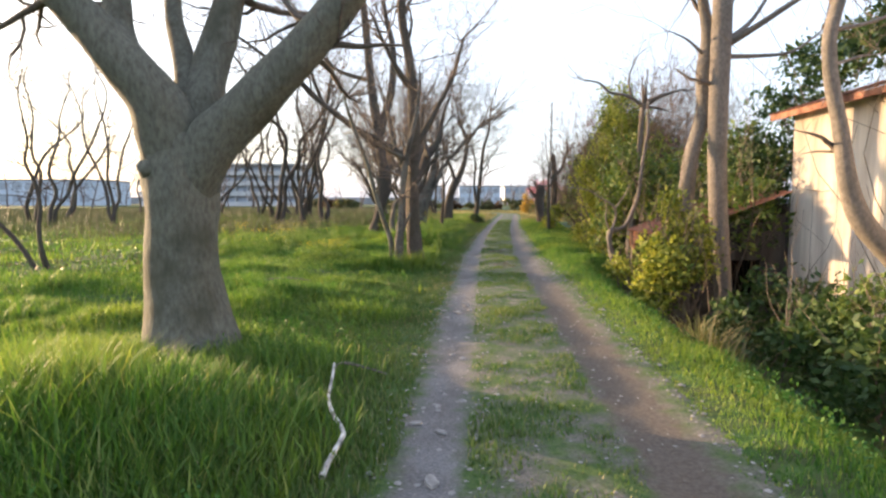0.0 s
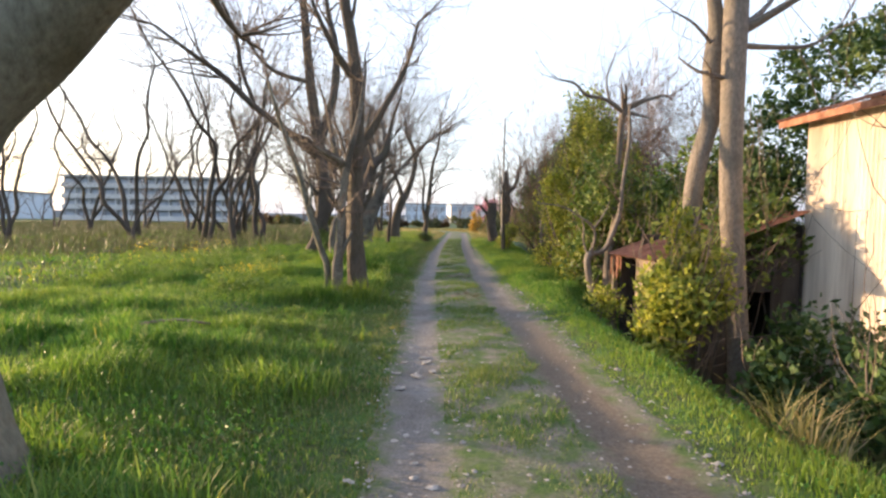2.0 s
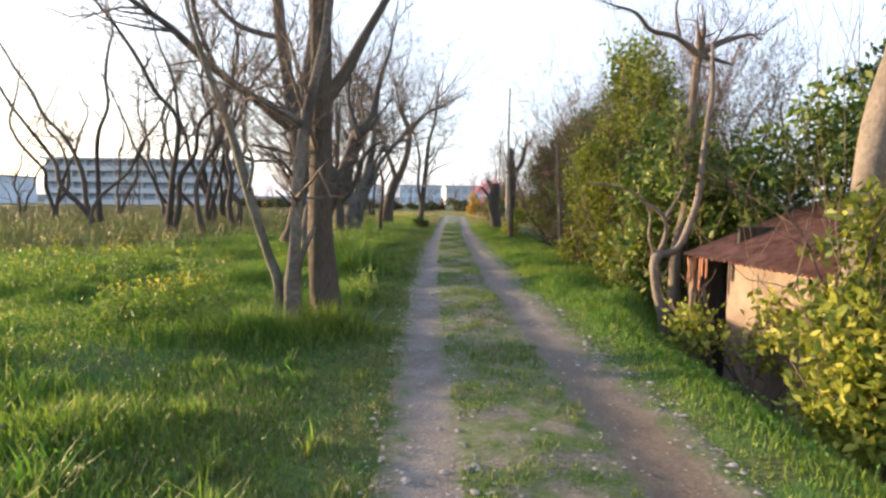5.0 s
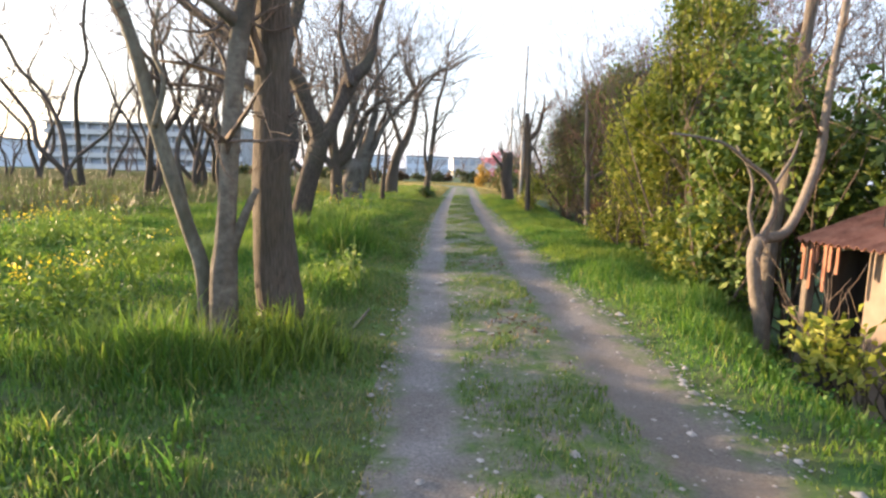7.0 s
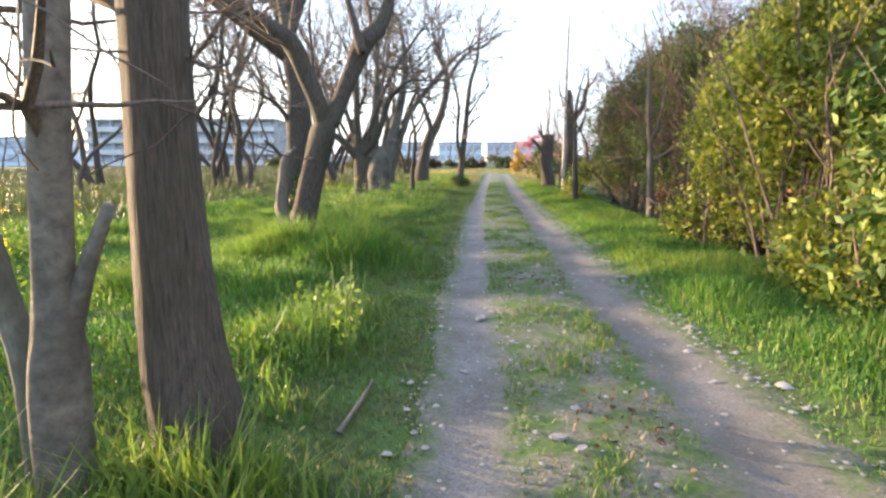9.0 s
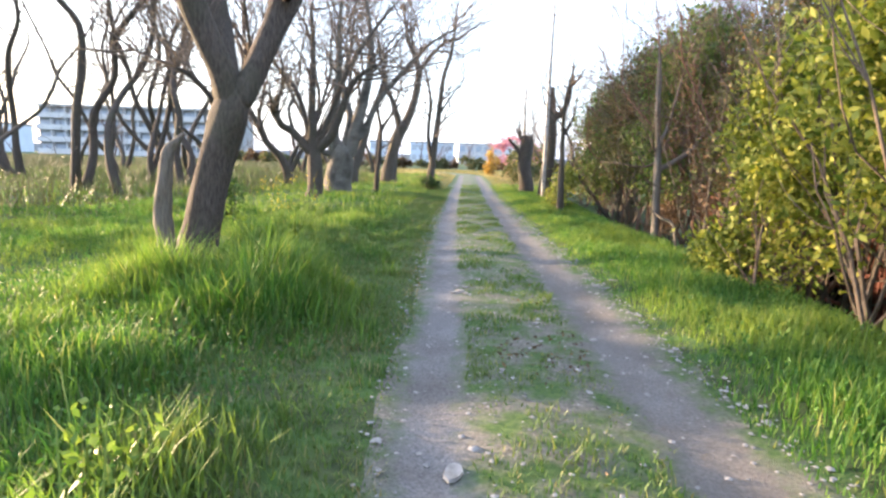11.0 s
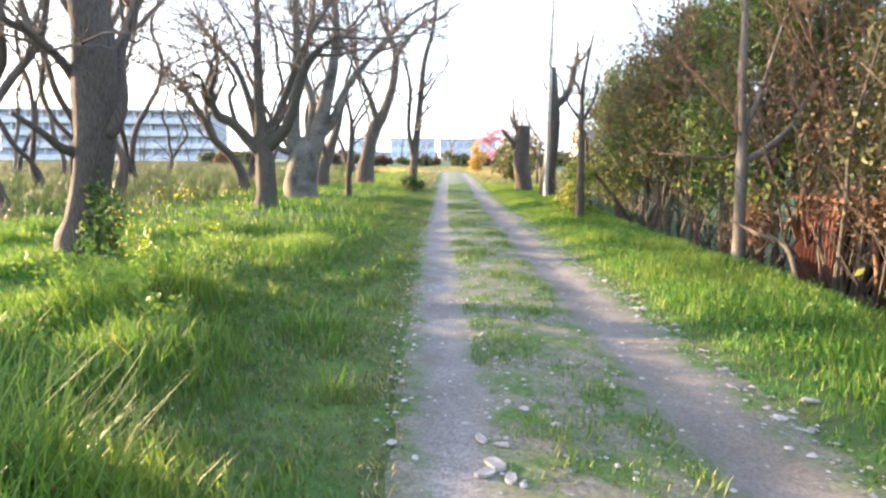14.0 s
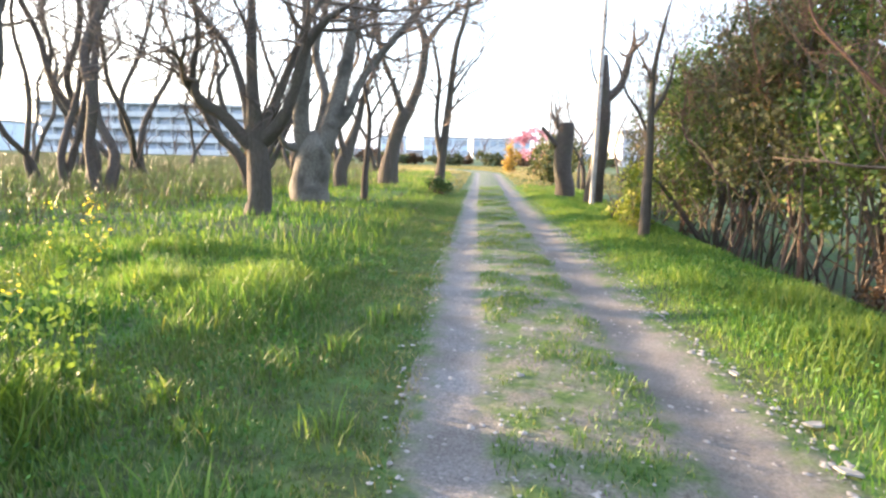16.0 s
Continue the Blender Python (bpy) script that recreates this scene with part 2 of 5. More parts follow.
def road_x(y):
    """The middle of the wheel track on which one walks."""
    y = np.asarray(y, float)
    c = np.minimum(y, ROAD_END)
    far = np.maximum(y - 62, 0)
    return 0.25 + 0.03 * c + 0.0008 * c * c + 0.012 * np.clip(y - 17, 0, 25) + (y - c) * 0.10 - 0.022 * np.minimum(far, 25) ** 2


def wave(x, y, s=1.0):
    return (np.sin(1.7 * s * x + 0.6 * s * y) + np.sin(0.9 * s * y - 1.1 * s * x + 1.3) + np.sin(2.3 * s * y + 0.4 * s * x + 4.0) + np.sin(2.9 * s * x - 1.9 * s * y + 2.0)) / 4


def ease(a, b, v):
    k = np.clip((v - a) / (b - a), 0, 1)
    return k * k * (3 - 2 * k)


def terrain(x, y):
    x, y = np.asarray(x, float), np.asarray(y, float)
    u = x - road_x(y)
    z = (0.03 + 0.05 * ease(-1.5, -3.5, u)) * wave(x, y, 0.9) * ease(0.5, 2.0, np.abs(u - 0.7))
    z = z + 0.09 * ease(-0.6, -3.2, u) + 0.06 * ease(1.8, 2.1, u) * (1 - ease(2.3, 3.0, u))
    s0 = 2.1 + 1.4 * ease(12, 17, y)
    z = z - (1.1 - 0.3 * ease(14, 18, y)) * ease(0, 1, (u - s0) / 1.9) * (1 - ease(24, 40, y)) * (1 - ease(12, 25, u))
    for c in (0.0, 1.37):
        z = z - 0.035 * np.exp(-((u - c) / 0.28) ** 2)
    far = np.hypot(x, y)
    return z * (1 - ease(60, 110, far))


def tube(nodes, sides, rough=0.0, seed=0):
    """A tapered limb round a smoothed line of (x, y, z, radius)."""
    P = np.array(nodes, float)
    n = len(P)
    if n > 2 and sides > 4:
        t = np.linspace(0, n - 1, (n - 1) * 4 + 1)
        i = np.clip(t.astype(int), 0, n - 2)
        k = (t - i)[:, None]
        p0, p1, p2, p3 = P[np.clip(i - 1, 0, n - 1)], P[i], P[i + 1], P[np.clip(i + 2, 0, n - 1)]
        P = 0.5 * (2 * p1 + (p2 - p0) * k + (2 * p0 - 5 * p1 + 4 * p2 - p3) * k ** 2 + (3 * p1 - p0 - 3 * p2 + p3) * k ** 3)
        P[:, 3] = np.maximum(P[:, 3], 0.002)
    d = np.gradient(P[:, :3], axis=0)
    d /= np.linalg.norm(d, axis=1)[:, None] + 1e-9
    a = np.cross(d, (0.31, 0.9, 0.2))
    a /= np.linalg.norm(a, axis=1)[:, None] + 1e-9
    b = np.cross(d, a)
    w = np.linspace(0, 2 * np.pi, sides, endpoint=False)
    r = np.repeat(P[:, 3:4], sides, 1)
    if rough:
        h = np.arange(len(P))[:, None] * 0.55
        r = r * (1 + rough * (np.sin(2 * w + h + seed) + 0.7 * np.sin(3 * w - 1.3 * h + 2 * seed) + 0.5 * np.sin(5 * w + 2.1 * h)))
    V = P[:, None, :3] + r[:, :, None] * (np.cos(w)[None, :, None] * a[:, None] + np.sin(w)[None, :, None] * b[:, None])
    m = len(P)
    i, j = np.meshgrid(np.arange(m - 1), np.arange(sides), indexing="ij")
    i, j = i.ravel(), j.ravel()
    k = (j + 1) % sides
    q0, q1, q2, q3 = i * sides + j, i * sides + k, (i + 1) * sides + k, (i + 1) * sides + j
    F = np.concatenate([np.stack([q0, q1, q2], 1), np.stack([q0, q2, q3], 1)])
    cap = np.array([[(m - 1) * sides, (m - 1) * sides + s, (m - 1) * sides + s + 1] for s in range(1, sides - 1)])
    return V.reshape(-1, 3), np.concatenate([F, cap])


def gather(pieces):
    V, F, o = [], [], 0
    for v, f in pieces:
        V.append(v)
        F.append(f + o)
        o += len(v)
    return np.concatenate(V), np.concatenate(F)


def grow(r, start, way, length, radius, depth, out, up=0.25, spread=0.85, kids=4):
    """A bare branch with its twigs."""
    n = 5
    p, d = np.array(start, float), np.array(way, float)
    d /= np.linalg.norm(d)
    nodes = [(*p, radius)]
    for s in range(n):
        d = d + r.normal(0, 0.2, 3) + np.array((0, 0, up * 0.35))
        d /= np.linalg.norm(d)
        p = p + d * length / n
        nodes.append((*p, max(0.0035, radius * (1 - 0.8 * (s + 1) / n))))
    out.append(tube(nodes, 4 if radius > 0.03 else 3))
    if depth > 0:
        for s in range(kids):
            i = r.integers(1, n + 1)
            q = np.array(nodes[i])
            side = d + r.normal(0, spread, 3)
            grow(r, q[:3], side, length * r.uniform(0.42, 0.75), max(0.004, q[3] * 0.65), depth - 1, out, up, spread, kids)


def bare_tree(name, limbs, mat, label, seed, twigs=5, size=1.3, depth=2, sides=12, twig_mat=None, rough=0.05, group="", foot=True):
    r = np.random.default_rng(seed)
    x, y = limbs[0][0][0], limbs[0][0][1]
    at = (x, y, float(terrain(x, y)))
    th = thing(name, at, label, "tree", group)
    L = [list(l) for l in limbs]
    if foot:
        b = L[0][0]
        L[0] = [(b[0], b[1], min(at[2], b[2]) - 0.25, b[3] * 1.08)] + L[0]
    under(smooth(soup("trunk", *tube(L[0], sides, rough, seed), mat, th)), at)
    for i, l in enumerate(L[1:]):
        a, b = np.array(l[0]), np.array(l[1])
        d = (a - b)[:3] / (np.linalg.norm((a - b)[:3]) + 1e-6)
        l = [(*(a[:3] + d * a[3] * 1.1), a[3] * 0.55)] + l
        under(smooth(soup("limb", *tube(l, max(6, sides - 3), rough, seed + i), mat, th)), at)
    out = []
    for l in L:
        n = len(l)
        if l[-1][2] < at[2] + 2.4 or l[-1][3] > 0.12:
            continue
        for k in range(twigs):
            i = n - 1 - int(r.integers(0, max(1, (n - 1) * 0.7)))
            a, b = np.array(l[i]), np.array(l[i - 1])
            s = b + (a - b) * r.uniform(0.3, 1)
            way = (a - b)[:3] / (np.linalg.norm((a - b)[:3]) + 1e-6) + r.normal(0, 0.8, 3)
            way[2] = max(way[2], -0.1)
            grow(r, s[:3], way, size * r.uniform(0.6, 1.2), min(0.045, max(0.006, s[3] * 0.45)), depth, out)
        tip = np.array(l[-1])
        for k in range(2 if twigs else 0):
            grow(r, tip[:3], (tip - np.array(l[-2]))[:3] + r.normal(0, 0.3, 3) * size, size * 1.2, tip[3] * 0.8, depth, out)
    if out:
        tagged(under(soup("twiggy_crown", *gather(out), twig_mat or TWIG, th), at), kind="stuff")
    return th


def leaves(r, centres, size, flat=0.5):
    """A diamond leaf, folded along its rib, at every centre."""
    n = len(centres)
    a = r.normal(0, 1, (n, 3)) + np.array((0, 0, 0.35))
    a /= np.linalg.norm(a, axis=1)[:, None]
    b = np.cross(a, r.normal(0, 1, (n, 3)))
    b /= np.linalg.norm(b, axis=1)[:, None] + 1e-9
    c = np.cross(a, b)
    s = size * r.uniform(0.6, 1.3, (n, 1))
    V = np.stack([centres, centres + a * s * 0.55 + b * s * 0.3 + c * s * 0.08, centres + a * s * 1.2, centres + a * s * 0.55 - b * s * 0.3 + c * s * 0.08], 1)
    o = np.arange(n)[:, None] * 4
    return V.reshape(-1, 3), np.concatenate([o + np.array((0, 1, 2)), o + np.array((0, 2, 3))])


def clumps(r, blobs, count, tuft=0.16):
    """Leaf places: tufts in the outer parts of a few lobes, uneven, with gaps."""
    vol = np.array([b[3] * b[4] * b[5] for b in blobs]) ** 0.7
    out = []
    for b, share in zip(blobs, vol / vol.sum()):
        k = max(8, int(count * share / 14))
        d = r.normal(0, 1, (k, 3))
        d /= np.linalg.norm(d, axis=1)[:, None]
        rad = r.uniform(0.4, 1.05, (k, 1)) ** 0.6 * (1 + 0.3 * np.sin(d[:, :1] * 5 + b[0]) * np.sin(d[:, 2:] * 6 + b[1]) + r.normal(0, 0.07, (k, 1)))
        c = np.array(b[:3]) + d * rad * np.array(b[3:6])
        out.append(np.repeat(c, 14, 0) + r.normal(0, tuft, (k * 14, 3)))
    return np.concatenate(out)


def bush(name, blobs, count, size, mat, label, seed, category="shrub", tuft=0.16, stems=6, stem_mat=None, group=""):
    r = np.random.default_rng(seed)
    x, y = blobs[0][0], blobs[0][1]
    at = (x, y, float(terrain(x, y)))
    th = thing(name, at, label, category, group)
    lobes = []
    for b in blobs:                                # each lobe breaks up into smaller ones, with dark gaps between
        for k in range(9 if min(b[3:6]) > 0.5 else 4):
            d = r.normal(0, 1, 3)
            d /= np.linalg.norm(d)
            s = r.uniform(0.3, 0.5)
            lobes.append(tuple(np.array(b[:3]) + d * np.array(b[3:6]) * r.uniform(0.45, 0.85)) + tuple(np.array(b[3:6]) * s))
    c = clumps(r, lobes, count, tuft * 0.6)
    c = c[c[:, 2] > terrain(c[:, 0], c[:, 1]) + 0.03]
    tagged(under(soup("foliage", *leaves(r, c, size), mat, th), at), kind="stuff")
    out = []
    for b in blobs:
        for k in range(stems):
            foot = np.array((b[0] + r.normal(0, b[3] * 0.3), b[1] + r.normal(0, b[4] * 0.3), 0.0))
            foot[2] = float(terrain(foot[0], foot[1])) - 0.05
            top = np.array(b[:3]) + r.normal(0, 0.45, 3) * np.array(b[3:6])
            grow(r, foot, top - foot, np.linalg.norm(top - foot) + 0.25, 0.024, 1, out, 0.5, 0.5, 4)
    if out:
        tagged(under(soup("stem_tangle", *gather(out), stem_mat or TWIG, th), at), kind="stuff")
    return th


# ---- ground, one sheet to the horizon ----
def axis(lo, hi, step, far, k=1.35):
    a = list(np.arange(lo, hi + 1e-6, step))
    s = step
    while a[-1] < far:
        s *= k
        a.append(a[-1] + s)
    s = step
    b = []
    v = lo
    while v > -far:
        s *= k
        v -= s
        b.append(v)
    return np.array(b[::-1] + a)


def sheet(xs, ys, height):
    X, Y = np.meshgrid(xs, ys, indexing="ij")
    V = np.stack([X, Y, height(X, Y)], 2).reshape(-1, 3)
    n, m = len(xs), len(ys)
    i, j = np.meshgrid(np.arange(n - 1), np.arange(m - 1), indexing="ij")
    q = (i * m + j).ravel()
    return V, np.concatenate([np.stack([q, q + m, q + m + 1], 1), np.stack([q, q + m + 1, q + 1], 1)])


ground = smooth(soup("ground", *sheet(axis(-10, 12, 0.2, 3000), axis(-6, 50, 0.25, 3000), terrain), GROUND))
tagged(ground, "meadow ground with grass and bare soil", "ground", kind="structure")


def dirt_track(u0, u1, y0, y1, lift):
    """Two worn wheel tracks with a stony middle: one sheet, with its wear as an attribute."""
    us, ys = np.linspace(u0, u1, 44), np.arange(y0, y1, 0.13)
    X = road_x(ys)[None, :] + us[:, None] + 0.05 * wave(0 * ys, ys * 0.7)[None, :] + 0.02 * wave(0 * ys + 4, ys * 2.3)[None, :]
    Y = np.broadcast_to(ys[None, :], X.shape)
    rim = np.minimum(us - u0, u1 - us)[:, None]
    Z = terrain(X, Y) + lift + 0.004 * wave(X * 9, Y * 9) - (lift + 0.02) * (1 - ease(0.0, 0.3, rim))
    m = len(ys)
    i, j = np.meshgrid(np.arange(len(us) - 1), np.arange(m - 1), indexing="ij")
    q = (i * m + j).ravel()
    F = np.concatenate([np.stack([q, q + m, q + m + 1], 1), np.stack([q, q + m + 1, q + 1], 1)])
    ob = soup("dirt_track", np.stack([X, Y, Z], 2).reshape(-1, 3), F, TRACK)
    d = np.minimum(np.abs(us - 0.01) - 0.17, np.abs(us - 1.37) - 0.22)[:, None]
    worn = np.broadcast_to(np.clip(0.5 - d / 0.36, 0, 1), X.shape)
    a = ob.data.attributes.new("wear", "FLOAT", "POINT")
    a.data.foreach_set("value", np.ascontiguousarray(worn, np.float32).ravel())
    earthy = (ease(0.6, 1.0, us)[:, None]) * (0.3 + 0.7 * (1 - ease(8, 14, ys)))[None, :]
    a = ob.data.attributes.new("earth", "FLOAT", "POINT")
    a.data.foreach_set("value", np.ascontiguousarray(earthy, np.float32).ravel())
    return tagged(smooth(ob), "dirt track with two grey gravel wheel tracks", "track", kind="structure")


dirt_track(-0.46, 1.98, -5, 80, 0.012)

# ---- the trees, limb by limb: (x, y, z, radius) ----
L_broad_tree = []
L_broad_tree.append([(-1.9, 5.77, -0.02, 0.515), (-1.92, 5.77, 0.32, 0.374), (-1.96, 5.77, 0.81, 0.315), (-1.95, 5.77, 1.26, 0.312), (-1.94, 5.77, 1.66, 0.32), (-1.93, 5.77, 1.96, 0.294), (-1.92, 5.77, 2.13, 0.174), (-1.92, 5.77, 2.21, 0.05)])
L_broad_tree.append([(-2.04, 5.77, 1.57, 0.15), (-2.12, 5.62, 1.68, 0.107), (-2.11, 5.47, 1.72, 0.061)])
L_broad_tree.append([(-1.98, 5.77, 1.61, 0.225), (-2, 5.68, 2.03, 0.254), (-2.09, 5.6, 2.32, 0.23), (-2.27, 5.51, 2.59, 0.199), (-2.48, 5.43, 2.86, 0.165), (-2.71, 5.34, 3.12, 0.139), (-2.99, 5.26, 3.43, 0.114), (-3.29, 5.17, 3.85, 0.086)])
L_broad_tree.append([(-2.2, 5.77, 2.26, 0.149), (-2.38, 5.87, 2.57, 0.151), (-2.56, 5.97, 2.94, 0.133), (-2.64, 6.07, 3.32, 0.119), (-2.75, 6.17, 3.91, 0.094), (-2.69, 6.27, 4.66, 0.058)])
L_broad_tree.append([(-1.88, 5.77, 1.66, 0.2), (-1.86, 5.9, 2.12, 0.224), (-1.8, 6.04, 2.55, 0.171), (-1.72, 6.17, 2.99, 0.153), (-1.64, 6.3, 3.44, 0.134), (-1.49, 6.44, 4.11, 0.114), (-1.46, 6.57, 4.91, 0.071)])
L_broad_tree.append([(-1.89, 5.77, 2.01, 0.099), (-1.95, 5.97, 2.49, 0.113), (-2.09, 6.17, 2.84, 0.095), (-2.25, 6.37, 3.21, 0.082), (-2.37, 6.57, 3.7, 0.073), (-2.65, 6.77, 4.45, 0.052)])
L_broad_tree.append([(-1.89, 5.77, 1.51, 0.226), (-1.69, 5.74, 1.88, 0.243), (-1.39, 5.72, 2.17, 0.206), (-1.03, 5.69, 2.5, 0.188), (-0.73, 5.67, 2.8, 0.172), (-0.47, 5.64, 3.09, 0.151), (-0.2, 5.62, 3.41, 0.131), (0.11, 5.59, 3.89, 0.101), (0.2, 5.57, 4.39, 0.063)])
L_stout_tree = []
L_stout_tree.append([(-0.378, 12.95, 0.204, 0.192), (-0.419, 12.95, 0.61, 0.157), (-0.45, 12.95, 1.254, 0.14), (-0.419, 12.95, 2.45, 0.127), (-0.44, 12.95, 3.626, 0.109), (-0.513, 12.95, 4.395, 0.097), (-0.668, 12.95, 5.3, 0.096), (-0.647, 12.95, 6.506, 0.06)])
L_stout_tree.append([(-0.45, 12.95, 2.565, 0.09), (-0.233, 13.1, 2.877, 0.075), (0.077, 13.25, 3.48, 0.055), (0.388, 13.4, 4.104, 0.043), (0.626, 13.55, 4.998, 0.026)])
L_stout_tree.append([(-0.523, 12.95, 3.854, 0.073), (-0.74, 12.72, 4.146, 0.055), (-0.999, 12.48, 4.634, 0.037), (-1.237, 12.25, 5.206, 0.021)])
L_slender_stem = []
L_slender_stem.append([(-0.71, 12.6, 0.52, 0.095), (-0.69, 12.6, 0.78, 0.076), (-0.68, 12.6, 1.03, 0.068), (-0.62, 12.6, 1.78, 0.063), (-0.55, 12.6, 2.33, 0.06), (-0.46, 12.6, 2.72, 0.055), (-0.35, 12.6, 3.17, 0.042), (-0.29, 12.6, 3.68, 0.024)])
L_slender_stem.append([(-0.66, 12.6, 0.73, 0.04), (-0.58, 12.6, 0.95, 0.032), (-0.47, 12.6, 1.2, 0.022)])
L_slender_stem.append([(-0.57, 12.6, 2.29, 0.047), (-0.71, 12.43, 2.39, 0.033), (-0.84, 12.27, 2.44, 0.023), (-1.01, 12.1, 2.55, 0.015)])
L_leaning_stem = []
L_leaning_stem.append([(-0.88, 12.7, 0.53, 0.052), (-0.992, 12.76, 0.86, 0.053), (-1.095, 12.81, 1.16, 0.053), (-1.25, 12.87, 1.64, 0.052), (-1.405, 12.93, 2.19, 0.048), (-1.585, 12.99, 2.66, 0.043), (-1.774, 13.04, 3.16, 0.034), (-1.946, 13.1, 3.73, 0.019)])
L_leaning_stem.append([(-1.181, 12.7, 1.63, 0.021), (-1.181, 12.87, 1.94, 0.019), (-1.319, 13.03, 2.21, 0.016), (-1.327, 13.2, 2.55, 0.011)])
L_dark_tree = []
L_dark_tree.append([(-2.84, 23.8, 0.25, 0.26), (-2.74, 23.8, 0.65, 0.205), (-2.56, 23.8, 1.49, 0.21), (-2.49, 23.8, 2.3, 0.235), (-2.5, 23.8, 3, 0.215), (-2.68, 23.8, 4.24, 0.193), (-2.95, 23.8, 6.04, 0.164), (-3.11, 23.8, 8, 0.154), (-3.33, 23.8, 10.11, 0.117), (-3.48, 23.8, 12.19, 0.063)])
L_dark_tree.append([(-2.72, 23.8, 3.66, 0.166), (-3.72, 23.4, 4.42, 0.134), (-4.84, 23, 5.28, 0.113), (-5.56, 22.6, 6.01, 0.093), (-6.4, 22.2, 6.6, 0.074), (-7.49, 21.8, 7.39, 0.048)])
L_dark_tree.append([(-2.63, 23.8, 4.15, 0.184), (-2.2, 24.18, 5.79, 0.159), (-2.15, 24.55, 7.55, 0.123), (-2.56, 24.93, 9.53, 0.086), (-2.44, 25.3, 11.77, 0.049)])
L_dark_tree.append([(-4.89, 23.8, 5.35, 0.082), (-5.23, 23.47, 6.42, 0.062), (-5.39, 23.13, 7.69, 0.052), (-5.7, 22.8, 8.56, 0.034)])
L_dark_tree.append([(-3, 23.8, 6.22, 0.091), (-4.25, 24.13, 6.63, 0.074), (-5.07, 24.47, 7.42, 0.056), (-5.54, 24.8, 8.44, 0.038)])
L_dark_tree.append([(-2.372, 23.8, 1.636, 0.1), (-2.293, 23.95, 2.025, 0.088), (-2.347, 24.1, 2.5, 0.075), (-2.264, 24.25, 2.89, 0.062), (-2.222, 24.4, 3.221, 0.05)])
L_dark_tree.append([(-2.689, 23.8, 1.328, 0.07), (-2.838, 23.6, 1.409, 0.055), (-2.909, 23.4, 1.57, 0.04), (-3.085, 23.2, 1.765, 0.025)])
L_dark_tree.append([(-2.678, 23.8, 2.131, 0.07), (-2.742, 23.633, 2.343, 0.057), (-2.93, 23.467, 2.589, 0.043), (-3.151, 23.3, 2.748, 0.03)])
L_forked_tree = []
L_forked_tree.append([(-1.38, 19, 0.25, 0.215), (-1.27, 19, 0.7, 0.185), (-1.13, 19, 1.3, 0.165), (-0.99, 19, 1.73, 0.18), (-0.93, 19, 2, 0.115), (-0.92, 19, 2.08, 0.035)])
L_forked_tree.append([(-0.98, 19, 1.84, 0.14), (-1.06, 18.92, 2.2, 0.13), (-1.21, 18.83, 2.58, 0.12), (-1.34, 18.75, 2.91, 0.131), (-1.64, 18.67, 3.13, 0.103), (-1.96, 18.58, 3.34, 0.069), (-2.42, 18.5, 3.62, 0.04)])
L_forked_tree.append([(-0.87, 19, 1.91, 0.133), (-0.74, 19.09, 2.22, 0.119), (-0.59, 19.17, 2.58, 0.117), (-0.45, 19.26, 2.97, 0.156), (-0.23, 19.34, 3.2, 0.122), (-0.09, 19.43, 3.53, 0.086), (0.03, 19.51, 4.17, 0.05), (0.28, 19.6, 4.94, 0.029)])
L_forked_tree.append([(-0.43, 19, 2.89, 0.075), (-0.52, 19.1, 3.23, 0.052), (-0.64, 19.2, 3.71, 0.038), (-0.6, 19.3, 4.39, 0.021)])
L_forked_tree.append([(-1.4, 19, 2.93, 0.081), (-1.62, 19.4, 3.55, 0.064), (-1.77, 19.8, 4.27, 0.048), (-2.07, 20.2, 5.18, 0.026)])
L_dead_stump = []
L_dead_stump.append([(-1.48, 18.7, 0.22, 0.09), (-1.535, 18.7, 0.5, 0.083), (-1.55, 18.7, 0.8, 0.08), (-1.53, 18.7, 1.02, 0.078), (-1.48, 18.7, 1.33, 0.057), (-1.4, 18.7, 1.44, 0.036), (-1.33, 18.7, 1.52, 0.016)])
L_row_tree_one = []
L_row_tree_one.append([(-2.02, 30.3, 0.21, 0.27), (-1.99, 30.3, 0.48, 0.226), (-1.99, 30.3, 1.12, 0.208), (-2.04, 30.3, 1.74, 0.179), (-2.06, 30.3, 2.46, 0.115), (-2.06, 30.3, 3.35, 0.098), (-2.02, 30.3, 4.42, 0.071), (-2.08, 30.3, 5.44, 0.04)])
L_row_tree_one.append([(-2.08, 30.3, 1.38, 0.138), (-2.58, 30.1, 2, 0.113), (-2.91, 29.9, 2.24, 0.095), (-2.93, 29.7, 2.72, 0.064), (-2.72, 29.5, 3.25, 0.043), (-2.71, 29.3, 3.91, 0.023)])
L_row_tree_one.append([(-2.96, 30.3, 2.25, 0.073), (-3.07, 29.8, 2.48, 0.055), (-3, 29.3, 2.88, 0.037), (-3.02, 28.8, 2.96, 0.022)])
L_row_tree_one.append([(-2.13, 30.3, 1.69, 0.095), (-2.31, 30.55, 2.47, 0.08), (-2.65, 30.8, 3.31, 0.07), (-3.21, 31.05, 3.95, 0.06), (-3.67, 31.3, 4.61, 0.033)])
L_row_tree_one.append([(-1.89, 30.3, 1.54, 0.138), (-1.48, 30.18, 1.97, 0.12), (-1.2, 30.06, 2.57, 0.102), (-0.97, 29.94, 3.25, 0.09), (-0.58, 29.82, 3.67, 0.069), (-0.18, 29.7, 3.9, 0.044)])
